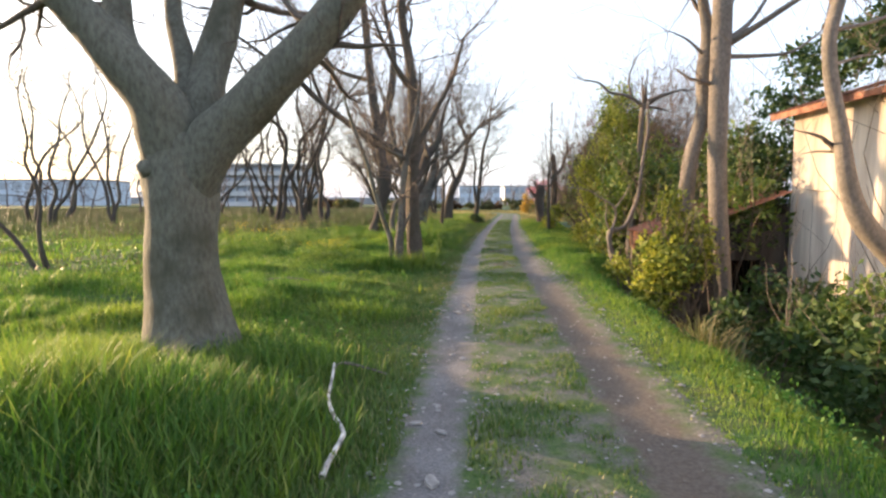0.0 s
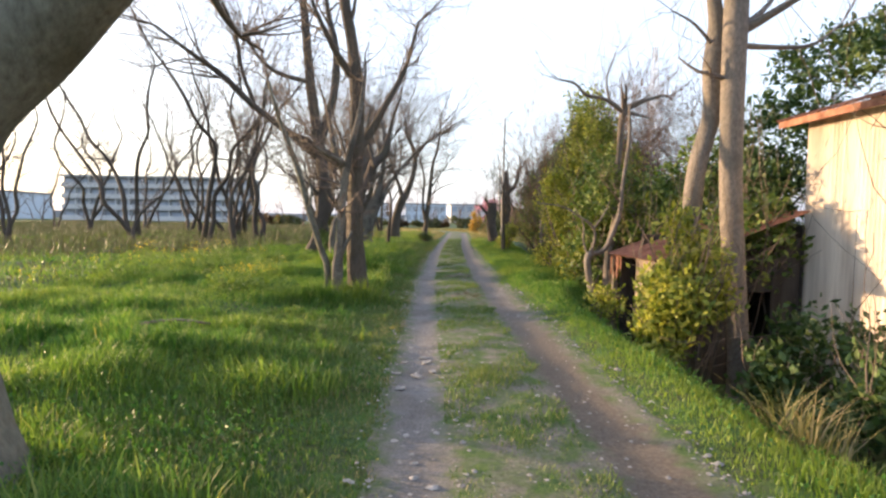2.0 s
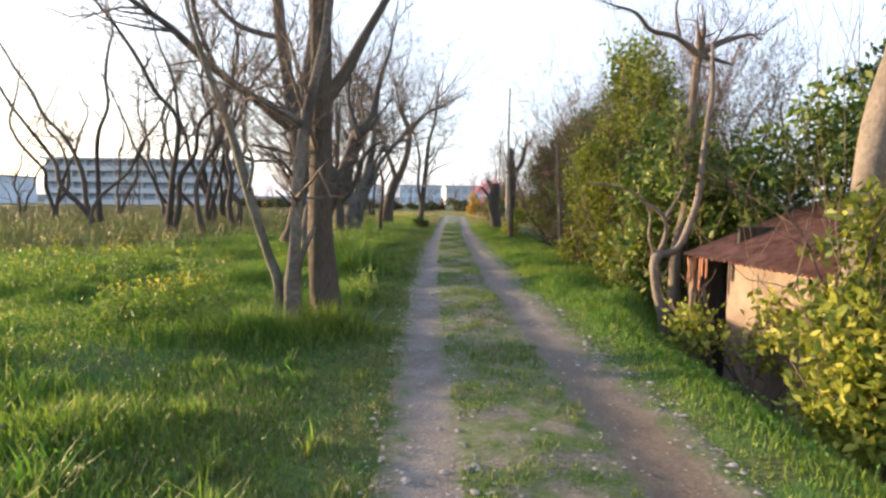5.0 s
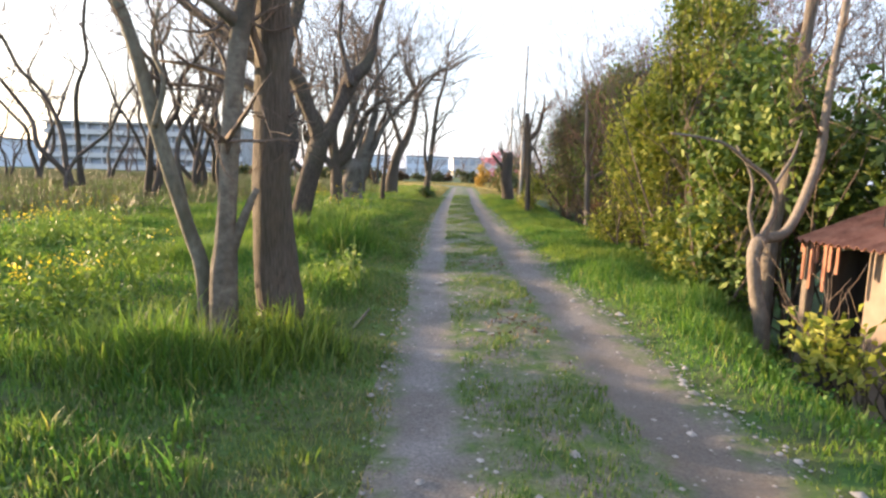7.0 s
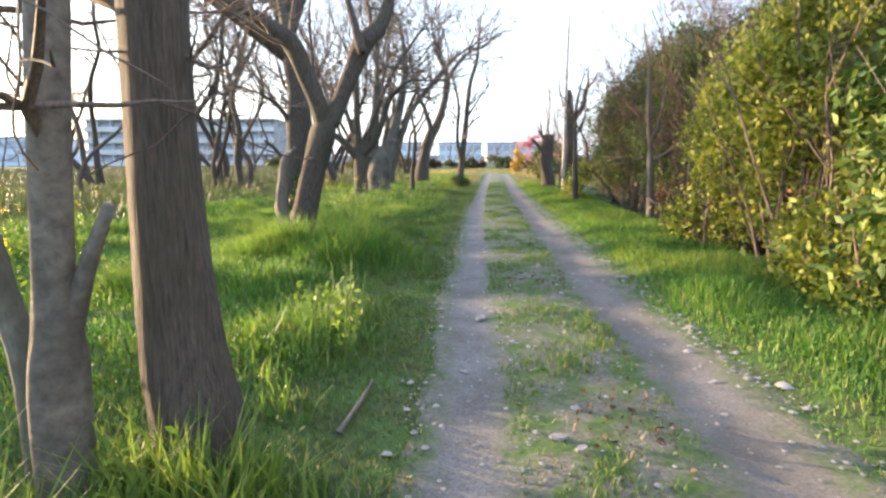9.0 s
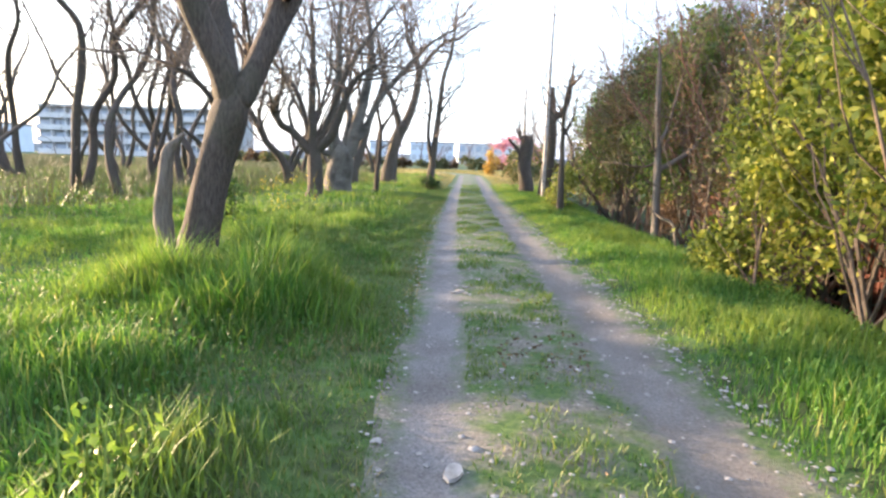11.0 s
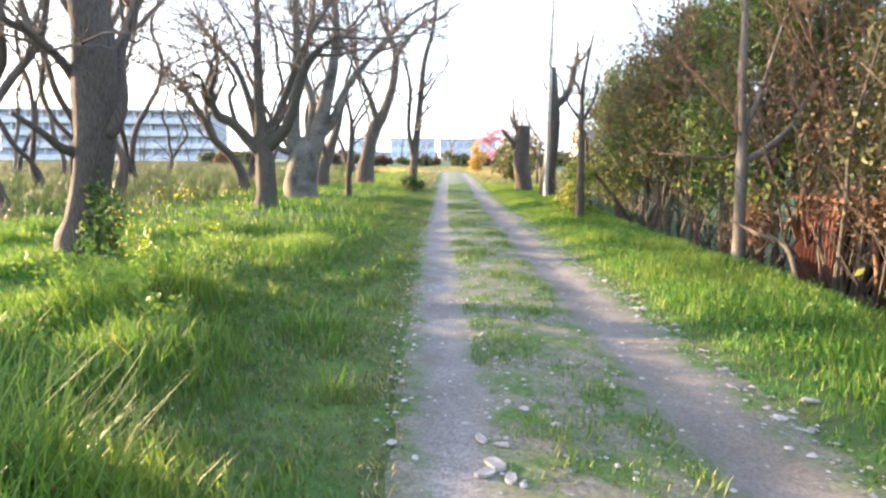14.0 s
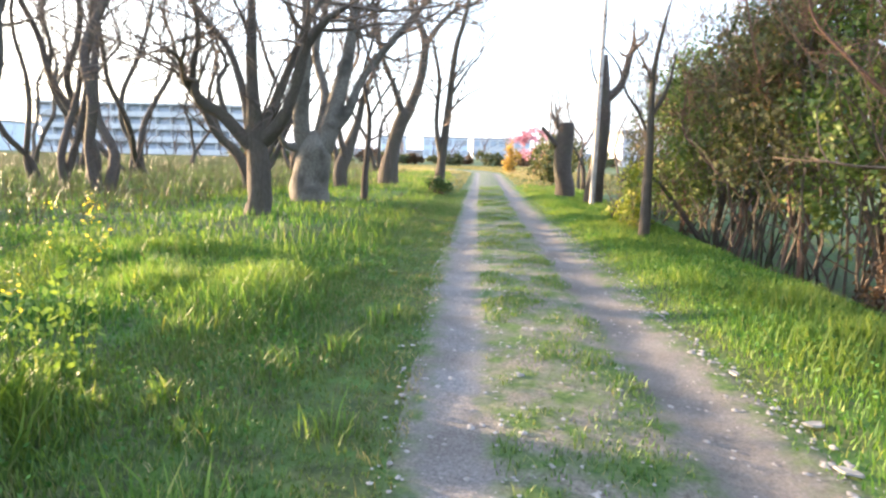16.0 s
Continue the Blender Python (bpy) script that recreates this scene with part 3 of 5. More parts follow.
L_row_tree_one.append([(-1.91, 30.3, 1.65, 0.106), (-1.53, 30.6, 2.73, 0.085), (-1.02, 30.9, 4.04, 0.065), (-0.39, 31.2, 5.09, 0.049), (0.22, 31.5, 5.94, 0.028)])
L_row_tree_one.append([(-2.6, 30.3, 2.02, 0.063), (-2.79, 30.57, 2.65, 0.048), (-2.71, 30.83, 3.01, 0.038), (-3.01, 31.1, 3.56, 0.022)])
L_row_tree_two = []
L_row_tree_two.append([(-1.8, 34.2, 0.33, 0.522), (-1.75, 34.2, 0.77, 0.447), (-1.67, 34.2, 1.41, 0.43), (-1.65, 34.2, 1.76, 0.257), (-1.64, 34.2, 1.9, 0.071)])
L_row_tree_two.append([(-1.9, 34.2, 1.4, 0.229), (-1.95, 34.04, 2.22, 0.197), (-1.83, 33.88, 3.15, 0.165), (-1.71, 33.72, 4.3, 0.121), (-1.68, 33.56, 5.39, 0.092), (-1.57, 33.4, 6.67, 0.051)])
L_row_tree_two.append([(-1.4, 34.2, 1.56, 0.272), (-1.16, 34.36, 2.43, 0.229), (-0.92, 34.52, 3.43, 0.186), (-0.75, 34.68, 4.29, 0.144), (-0.69, 34.84, 5.42, 0.1), (-0.87, 35, 6.93, 0.057)])
L_row_tree_two.append([(-1.97, 34.2, 1.46, 0.129), (-2.33, 33.9, 1.53, 0.084), (-2.47, 33.6, 2.03, 0.048)])
L_row_tree_two.append([(-1.59, 34.2, 1.62, 0.172), (-0.88, 34.4, 2.31, 0.144), (-0.43, 34.6, 3.33, 0.108), (0.53, 34.8, 4.53, 0.087), (1.35, 35, 5.45, 0.058), (2.35, 35.2, 6.12, 0.037)])
L_row_tree_two.append([(-1.55, 34.2, 1.7, 0.157), (-1.42, 34.58, 2.85, 0.13), (-1.72, 34.95, 4.01, 0.095), (-1.45, 35.33, 5.37, 0.067), (-1.38, 35.7, 6.6, 0.037)])
L_row_tree_three = []
L_row_tree_three.append([(-4.06, 36.5, 0.57, 0.182), (-4.33, 36.3, 1.3, 0.146), (-4.79, 36.1, 1.82, 0.128), (-5.06, 35.9, 2.49, 0.102), (-5.57, 35.7, 3.49, 0.069), (-5.93, 35.5, 4.01, 0.038)])
L_row_tree_three.append([(-4.8, 36.5, 1.68, 0.082), (-5.23, 36.83, 2.89, 0.066), (-5.09, 37.17, 3.9, 0.05), (-5.36, 37.5, 4.91, 0.034)])
L_row_tree_four = []
L_row_tree_four.append([(-1.8, 40, 0.75, 0.24), (-1.57, 40.25, 1.51, 0.221), (-1.25, 40.5, 2.43, 0.152), (-1.01, 40.75, 3.54, 0.101), (-0.46, 41, 4.78, 0.061)])
L_row_tree_four.append([(-1.66, 40, 1.27, 0.119), (-1.88, 40, 2.46, 0.089), (-1.53, 40, 4, 0.058), (-1.76, 40, 5.1, 0.039)])
L_thin_stem = []
L_thin_stem.append([(-0.44, 35, 0.61, 0.107), (-0.37, 35, 1.34, 0.083), (-0.31, 35, 2.38, 0.067), (-0.47, 35, 3.38, 0.052), (-0.21, 35, 4.39, 0.037), (-0.1, 35, 5.5, 0.022)])
L_thin_stem.append([(-0.34, 35, 2.23, 0.045), (-0, 35, 2.83, 0.037), (0.42, 35, 3.43, 0.022)])
L_row_tree_five = []
L_row_tree_five.append([(-0.27, 43, 0.45, 0.413), (-0.14, 43, 1.4, 0.319), (0.09, 43, 2.27, 0.295), (0.46, 43, 3.1, 0.271)])
L_row_tree_five.append([(0.34, 43, 2.77, 0.158), (-0.06, 42.75, 4.03, 0.122), (-0.45, 42.5, 4.92, 0.098), (-0.77, 42.25, 6.4, 0.074), (-0.95, 42, 7.91, 0.042)])
L_row_tree_five.append([(0.51, 43, 3.04, 0.226), (0.99, 43.25, 4.36, 0.192), (1.14, 43.5, 5.93, 0.158), (0.62, 43.75, 7.25, 0.102), (0.32, 44, 8.79, 0.056)])
L_row_tree_five.append([(1.15, 43, 5.63, 0.122), (1.78, 43.5, 6.61, 0.101), (2.56, 44, 7.42, 0.069)])
L_row_tree_six = []
L_row_tree_six.append([(1.72, 39.2, 0.37, 0.194), (1.82, 39.2, 1.29, 0.154), (2, 39.2, 2.99, 0.123), (2.19, 39.2, 4.82, 0.093), (2.53, 39.2, 6.08, 0.074), (2.67, 39.2, 7.31, 0.046)])
L_row_tree_six.append([(1.8, 39.2, 1.1, 0.106), (1.59, 39.2, 2.41, 0.086), (1.66, 39.2, 3.89, 0.066), (1.41, 39.2, 5.13, 0.037)])
L_row_tree_six.append([(2.07, 39.2, 3.36, 0.057), (2.68, 39.2, 4.31, 0.038), (3.03, 39.2, 4.69, 0.028)])
L_pale_trunk_tree = []
L_pale_trunk_tree.append([(5.16, 10.6, -0.86, 0.177), (5.1, 10.6, -0.17, 0.147), (5, 10.6, 0.82, 0.151), (4.91, 10.6, 1.97, 0.154), (4.89, 10.6, 3.39, 0.157), (4.89, 10.6, 4.59, 0.155), (4.84, 10.6, 5.85, 0.139), (4.72, 10.6, 7.43, 0.101)])
L_pale_trunk_tree.append([(5.04, 10.6, 4.08, 0.066), (5.36, 10.33, 4.28, 0.05), (5.74, 10.07, 4.54, 0.04), (6.09, 9.8, 4.74, 0.026)])
L_pale_trunk_tree.append([(5.03, 10.6, 3.85, 0.043), (5.59, 10.77, 3.9, 0.034), (6.25, 10.93, 4.01, 0.024), (6.81, 11.1, 4.39, 0.015)])
L_pale_trunk_tree.append([(5.01, 10.6, 4.13, 0.042), (5.51, 10.85, 4.52, 0.034), (5.99, 11.1, 5.2, 0.025)])
L_crooked_trunk_tree = []
L_crooked_trunk_tree.append([(4.5, 10.95, 0.69, 0.161), (4.53, 10.95, 1.39, 0.135), (4.6, 10.95, 2.19, 0.129), (4.79, 10.95, 2.97, 0.133), (4.79, 10.95, 3.65, 0.147), (4.82, 10.95, 4.22, 0.117), (4.68, 10.95, 4.98, 0.087), (4.5, 10.95, 6, 0.058), (4.6, 10.95, 7.1, 0.033)])
L_crooked_trunk_tree.append([(4.83, 10.95, 4.13, 0.078), (5.19, 11.12, 4.74, 0.069), (5.44, 11.28, 5.47, 0.05), (5.82, 11.45, 6.49, 0.03)])
L_crooked_trunk_tree.append([(4.79, 10.95, 3.93, 0.029), (4.39, 10.75, 4.17, 0.019), (3.98, 10.55, 4.26, 0.009)])
L_bowed_trunk_tree = []
L_bowed_trunk_tree.append([(6.27, 7.5, -0.2, 0.156), (5.9, 7.5, 0.48, 0.148), (5.56, 7.5, 0.86, 0.141), (5.26, 7.5, 1.17, 0.124), (5.05, 7.5, 1.62, 0.103), (4.92, 7.5, 2.28, 0.086), (4.79, 7.5, 2.8, 0.079), (4.74, 7.5, 3.31, 0.072), (4.84, 7.5, 3.82, 0.071), (4.88, 7.5, 4.5, 0.058), (4.7, 7.5, 5.35, 0.032)])
L_bowed_trunk_tree.append([(4.76, 7.5, 3.38, 0.026), (5.29, 7.65, 3.51, 0.02), (5.78, 7.8, 3.71, 0.014)])
L_bowed_trunk_tree.append([(4.79, 7.5, 2.99, 0.02), (5.18, 7.65, 3.12, 0.013), (5.51, 7.8, 3.19, 0.007)])
L_bare_snag = []
L_bare_snag.append([(4.71, 14.7, 0.71, 0.086), (4.83, 14.7, 1.42, 0.071), (4.85, 14.7, 2.33, 0.06), (4.9, 14.7, 3.42, 0.06), (4.95, 14.7, 3.72, 0.065)])
L_bare_snag.append([(4.93, 14.7, 3.7, 0.05), (4.52, 14.57, 3.92, 0.039), (4.07, 14.45, 3.98, 0.034), (3.78, 14.32, 4.17, 0.024), (3.4, 14.2, 4.22, 0.014)])
L_bare_snag.append([(4.97, 14.7, 3.74, 0.06), (5.39, 14.9, 3.97, 0.051), (5.95, 15.1, 4.16, 0.026)])
L_bare_snag.append([(4.97, 14.7, 3.7, 0.04), (5.3, 14.8, 3.67, 0.03), (5.61, 14.9, 3.63, 0.015)])
L_bare_snag.append([(4.63, 14.7, 3.96, 0.03), (4.6, 14.8, 4.42, 0.02), (4.78, 14.9, 4.85, 0.015)])
L_shrub_tree = []
L_shrub_tree.append([(4.14, 13.85, -0.12, 0.072), (4.03, 13.85, 0.28, 0.066), (3.98, 13.85, 0.61, 0.065), (4.03, 13.85, 0.8, 0.073)])
L_shrub_tree.append([(4.03, 13.85, 0.8, 0.049), (4.31, 13.91, 0.85, 0.049), (4.5, 13.96, 1.15, 0.052), (4.66, 14.02, 1.59, 0.047), (4.73, 14.08, 2.13, 0.041), (4.81, 14.14, 2.62, 0.036), (4.89, 14.19, 3.11, 0.036), (4.89, 14.25, 3.75, 0.022)])
L_shrub_tree.append([(4.03, 13.85, 0.77, 0.038), (4.1, 13.79, 1.1, 0.029), (4.01, 13.73, 1.34, 0.026), (3.72, 13.67, 1.52, 0.02), (3.41, 13.61, 1.69, 0.015), (2.91, 13.55, 1.75, 0.01)])
L_shrub_tree.append([(4, 13.85, 0.72, 0.022), (3.89, 13.85, 1.04, 0.019), (3.89, 13.85, 1.36, 0.013), (3.7, 13.85, 1.68, 0.008)])
L_shrub_tree.append([(4.11, 13.85, 1.31, 0.019), (4.33, 13.95, 1.58, 0.014), (4.48, 14.05, 1.86, 0.008)])
L_pruned_tree = []
L_pruned_tree.append([(6.24, 36, 0.48, 0.263), (6.35, 36, 1.38, 0.229), (6.41, 36, 2.66, 0.177), (6.28, 36, 4.28, 0.127)])
L_pruned_tree.append([(6.35, 36, 2.97, 0.137), (6.86, 36, 3.47, 0.12), (7.04, 36, 4.32, 0.095)])
L_pruned_tree.append([(6.4, 36, 3.13, 0.048), (6.03, 36, 3.73, 0.032), (5.87, 36, 4.48, 0.016)])
L_stub_tree = []
L_stub_tree.append([(5.97, 38.4, 0.31, 0.338), (5.84, 38.4, 1.14, 0.298), (5.9, 38.4, 2.06, 0.277), (5.9, 38.4, 2.51, 0.239)])
L_stub_tree.append([(5.8, 38.4, 1.51, 0.111), (5.45, 38.4, 1.94, 0.083), (5.1, 38.4, 2.34, 0.055)])
L_stub_tree.append([(5.9, 38.4, 2.06, 0.111), (5.61, 38.4, 2.41, 0.074)])
L_forked_sapling = []
L_forked_sapling.append([(5.56, 23.9, 0.31, 0.078), (5.53, 23.9, 0.81, 0.071), (5.51, 23.9, 1.23, 0.07), (5.49, 23.9, 1.64, 0.06), (5.42, 23.9, 2.33, 0.05), (5.39, 23.9, 2.99, 0.042), (5.34, 23.9, 3.63, 0.024)])
L_forked_sapling.append([(5.54, 23.9, 1.29, 0.051), (5.94, 24.02, 1.48, 0.046), (6.39, 24.15, 1.83, 0.04), (6.7, 24.28, 2.31, 0.034), (7.25, 24.4, 2.6, 0.02)])
L_forked_sapling.append([(5.48, 23.9, 1.7, 0.045), (5.59, 23.8, 2.04, 0.034), (5.62, 23.7, 2.42, 0.024), (5.69, 23.6, 2.94, 0.017)])
L_roadside_sapling = []
L_roadside_sapling.append([(4.89, 28.5, 0.48, 0.092), (4.88, 28.5, 1.13, 0.073), (4.86, 28.5, 1.93, 0.059), (4.85, 28.5, 2.8, 0.04), (4.98, 28.5, 3.57, 0.022)])
L_roadside_sapling.append([(4.86, 28.5, 1.98, 0.036), (4.84, 28.5, 2.54, 0.027), (4.54, 28.5, 3.12, 0.013)])
L_roadside_sapling.append([(4.87, 28.5, 2.06, 0.036), (5.11, 28.5, 2.56, 0.027), (5.18, 28.5, 3.08, 0.013)])

bare_tree("broad_tree", L_broad_tree, BARK_GREY, "large bare tree with smooth grey bark and forked limbs", 1, 4, 1.4, 2, 22, rough=0.035)
bare_tree("stout_tree", L_stout_tree, BARK_BROWN, "bare tree with straight furrowed brown trunk", 2, 7, 1.5, 2, 18)
bare_tree("slender_tree", L_slender_stem, BARK_MOTTLED, "slender bare tree with mottled grey bark", 3, 2, 1.0, 2, 14)
bare_tree("slender_tree", L_leaning_stem, BARK_GREY, "thin leaning bare tree with grey bark", 4, 4, 1.2, 2, 12)
bare_tree("dark_tree", L_dark_tree, BARK_DARK, "dark bare tree with wide low limbs", 5, 11, 2.8, 2, 14)
bare_tree("forked_tree", L_forked_tree, BARK_DARK, "dark bare tree forked low with a knobbed limb", 6, 4, 1.5, 2, 16)
bare_tree("tree_stump", L_dead_stump, DEADWOOD, "dead barkless leaning tree stump in grass", 7, 0, rough=0.08)
for i, l in enumerate((L_row_tree_one, L_row_tree_two, L_row_tree_three, L_row_tree_four, L_row_tree_five, L_row_tree_six)):
    bare_tree("row_tree", l, BARK_BROWN if i != 1 else BARK_MOTTLED, "bare grey-brown tree in a row along the track", 20 + i, 14 if i in (1, 4) else 10, 3.2 if i in (1, 4) else 2.5, 2, 12, group="trees along the track")
bare_tree("sapling", L_thin_stem, BARK_DARK, "thin bare sapling between the trees", 27, 3, 0.9, 1, 8)
bare_tree("pale_tree", L_pale_trunk_tree, BARK_PALE, "tall straight tree with smooth pale trunk", 8, 1, 1.0, 1, 16, rough=0.02)
bare_tree("crooked_tree", L_crooked_trunk_tree, BARK_PALE, "crooked tree with pale brown trunk", 9, 1, 1.0, 1, 14, rough=0.04)
bare_tree("bowed_tree", L_bowed_trunk_tree, BARK_PALE, "bowed pale trunk growing beside the shed wall", 10, 2, 0.9, 1, 14, rough=0.03)
bare_tree("dead_tree", L_bare_snag, DEADWOOD, "thin dead tree with spread bare limbs", 11, 1, 0.5, 1, 8)
bare_tree("crooked_shrub_tree", L_shrub_tree, BARK_PALE, "small crooked bare tree before a rusty shed", 12, 3, 0.8, 2, 10)
bare_tree("pruned_tree", L_pruned_tree, BARK_DARK, "dark pruned tree with cut limbs", 13, 1, 0.8, 1, 10)
bare_tree("stub_tree", L_stub_tree, BARK_DARK, "short thick pruned tree stub", 14, 1, 0.7, 1, 10)
bare_tree("sapling", L_forked_sapling, BARK_PALE, "thin forked bare tree before the hedge", 15, 4, 1.2, 2, 9)
bare_tree("sapling", L_roadside_sapling, BARK_BROWN, "thin bare sapling beside the hedge", 16, 3, 0.8, 2, 8)


def wild_tree(x, y, height, seed, lean=0.0, stems=2, label="bare wild tree standing in the weedy field", twig_mat=None):
    r = np.random.default_rng(seed)
    z = float(terrain(x, y))
    limbs = []
    for s in range(stems):
        p = np.array((x + s * 0.15, y + s * 0.1, z - 0.1))
        d = np.array((lean * 0.6 + r.normal(0, 0.22), r.normal(0, 0.22), 1.0))
        rad = height * (0.006 if twig_mat else 0.0118)
        l = [(*p, rad * 1.2)]
        n = 9
        for k in range(n):
            d = 0.72 * d + np.array((lean * 0.1, 0, 0.28)) + r.normal(0, 0.24, 3) * np.array((1.1, 1.1, 0.2))
            d /= np.linalg.norm(d)
            p = p + d * height * 0.95 / n
            l.append((*p, rad * (1 - 0.75 * (k + 1) / n)))
        limbs.append(l)
    return bare_tree("field_tree", limbs, twig_mat or BARK_DARK, label, seed, 13, height * 0.2, 2, 8, twig_mat or TWIG, group="brush in the hedge" if twig_mat else "bare trees in the field", foot=False)


FIELD = [(-7.6, 11.5, 2.6, -.3, 2), (-20, 29, 5.5, .2, 2), (-17.6, 30, 5, 0, 3), (-12, 39, 5.5, .1, 2), (-9.3, 36, 6, -.2, 2), (-15.7, 38, 7.5, -.5, 3),
         (-16.5, 49, 7, .1, 2), (-12.9, 47, 7.5, .1, 2), (-22, 54, 7, -.2, 2), (-30, 55, 5, 0, 2), (-9.1, 30.8, 7, .1, 2), (-9.8, 38.4, 7.2, 0, 2)]
FIELD += [(-7.6, 34.9, 7.5, .05, 2), (-10.7, 44, 7, -.3, 2), (-16, 62, 6.5, .2, 2), (-7.2, 29.5, 6, -.4, 1), (-23, 47, 7, -.2, 3), (-5.6, 43, 7, .1, 2),
          (-3.6, 50, 7.5, -.1, 2), (-27, 40, 6.5, .1, 2), (-24, 33, 6, 0, 2), (-6.5, 53, 7, .1, 2), (-1.8, 56, 7, .1, 2), (-13.5, 33.5, 5, .3, 1)]
for i, (x, y, h, lean, stems) in enumerate(FIELD):
    wild_tree(x, y, h * 1.65, 40 + i, lean, stems)
for i, (x, y, h) in enumerate([(9.5, 60, 6), (12.5, 52, 6.5), (8.2, 19, 5.0), (9.4, 24, 5.2), (7.4, 31, 5.5), (9.5, 16.5, 5.2), (8.0, 44, 5.5), (11, 36, 6), (7.2, 17.8, 4.8), (8.3, 27.5, 5.6)]):
    wild_tree(x, y, h, 80 + i, 0.0, 3, "bare brushy tree behind the hedge")

for i, (x, y, h) in enumerate([(6.3, 18.6, 5.6), (6.5, 20.9, 5.8), (6.4, 23.0, 6.0), (6.5, 25.0, 5.8), (6.6, 27.2, 5.4), (6.9, 29.6, 5.0), (7.2, 32.2, 4.6), (6.9, 19.6, 6.2), (7.1, 24.2, 6.2), (5.9, 17.6, 5.4)]):
    wild_tree(x, y, h, 700 + i, 0.0, 4, "thin bare reddish brush stems standing through the hedge", BRUSH)

# ---- shrubs beside the track ----
bush("evergreen_shrub", [(4.05, 10.1, .35, .6, .6, .55), (4.4, 10.3, .8, .42, .4, .45), (3.75, 10.0, .1, .45, .5, .38), (4.1, 10.35, 1.35, .14, .14, .42)], 10000, .085, LEAF_BRIGHT, "sunlit yellow-green broadleaf shrub beside the track", 101)
bush("evergreen_shrub", [(5.3, 16.6, 1.6, 1.25, 1.3, 1.7), (5.0, 16.0, .8, 1.0, .9, .9), (5.1, 17.2, 3.4, .8, .9, 1.1), (4.7, 17.4, 1.9, .8, .9, 1.3), (5.0, 17.8, 4.3, .5, .6, .8), (4.7, 16.6, 3.2, .4, .5, .8)], 30000, .078, LEAF_BRIGHT, "tall sunlit yellow-green evergreen shrub", 102)
bush("evergreen_shrub", [(5.6, 12.0, .9, 1.0, .8, 1.0), (6.8, 13.8, 2.0, 1.6, 1.4, 1.3), (6.2, 15.2, 1.2, 1.4, 1.2, 1.3), (5.9, 11.7, 1.45, .7, .5, .5)], 9500, .11, LEAF_MID, "dense green evergreen shrub behind a low shed", 103)
bush("evergreen_shrub", [(4.7, 14.9, 1.5, .9, .9, 1.4), (4.35, 15.3, .6, .7, .7, .7), (5.4, 15.4, 1.8, .9, .8, .7)], 8000, .1, LEAF_MID, "dense green evergreen shrub beside the track", 104)
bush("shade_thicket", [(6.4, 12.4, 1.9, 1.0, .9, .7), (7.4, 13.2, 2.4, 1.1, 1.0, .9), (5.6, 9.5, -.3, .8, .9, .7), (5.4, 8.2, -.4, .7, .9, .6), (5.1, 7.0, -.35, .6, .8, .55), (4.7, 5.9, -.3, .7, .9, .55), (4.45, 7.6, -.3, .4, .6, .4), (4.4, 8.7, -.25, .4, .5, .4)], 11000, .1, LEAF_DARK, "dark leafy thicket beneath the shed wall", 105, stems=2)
bush("evergreen_shrub", [(5.35, 7.4, .1, .32, .32, .7), (5.3, 6.6, -.1, .4, .4, .5)], 1800, .08, LEAF_MID, "small leafy shrub growing against the shed", 106)
bush("evergreen_shrub", [(4.85, 19.4, .8, .75, .9, 1.2), (5.1, 19.8, 1.9, .7, .7, .9), (5.4, 19.6, 2.8, .5, .5, .6)], 11000, .075, LEAF_BRIGHT, "sunlit yellow-green shrub before the hedge", 108)
bush("ivy", [(-2.45, 23.6, .5, .28, .28, .5)], 500, .07, LEAF_MID, "green ivy growing round a tree foot", 180, "ivy", .1, 1)
bush("low_shrub", [(4.35, 12.1, .05, .4, .5, .4), (4.0, 12.7, -.05, .4, .5, .3)], 500, .08, LEAF_BRIGHT, "low leafy shrub at a shed wall", 107)
for i, (x, y, z, a, b, c) in enumerate([(6.9, 20.4, 1.8, 1.3, 1.3, 1.4), (6.9, 22.4, 2.7, 1.3, 1.3, 1.8), (6.7, 25.6, 2.5, 1.4, 1.6, 2.4), (7.0, 28.6, 2.3, 1.5, 1.7, 2.3), (7.6, 31.6, 2.0, 1.5, 1.7, 2.1), (8.2, 35, 1.7, 1.6, 2, 1.8)]):
    mat = (LEAF_MID, LEAF_OLIVE, LEAF_MID, LEAF_OLIVE, LEAF_MID, LEAF_OLIVE)[i]
    bush("hedge_shrub", [(x, y, z, a, b, c), (x + .5, y + .6, z + 1.2, a * .8, b * .7, c * .55), (x - .3, y - .5, z - (.1 if i < 2 else .5), a * .6, b * .7, c * (.5 if i < 2 else .6)), (x + .2, y - .8, z + .9, a * .7, b * .6, c * .5)], 19000, .082, mat, "tall untrimmed evergreen hedge shrub with brown stems", 110 + i, stems=7, stem_mat=BARK_BROWN, group="hedge beside the track")
for i, (x, y, z, a, b, c) in enumerate([(5.9, 20.3, .3, .5, 1.0, .6), (6.0, 24.4, .4, .4, .8, .6), (7.0, 21, 3.4, .9, 1.6, .8), (7.8, 25, 3.8, 1.0, 1.6, .8)]):
    bush("withered_shrub", [(x, y, z, a, b, c)], 1300, .05, LEAF_BROWN, "withered brown brush among the hedge stems", 120 + i, stems=5, stem_mat=BARK_BROWN)
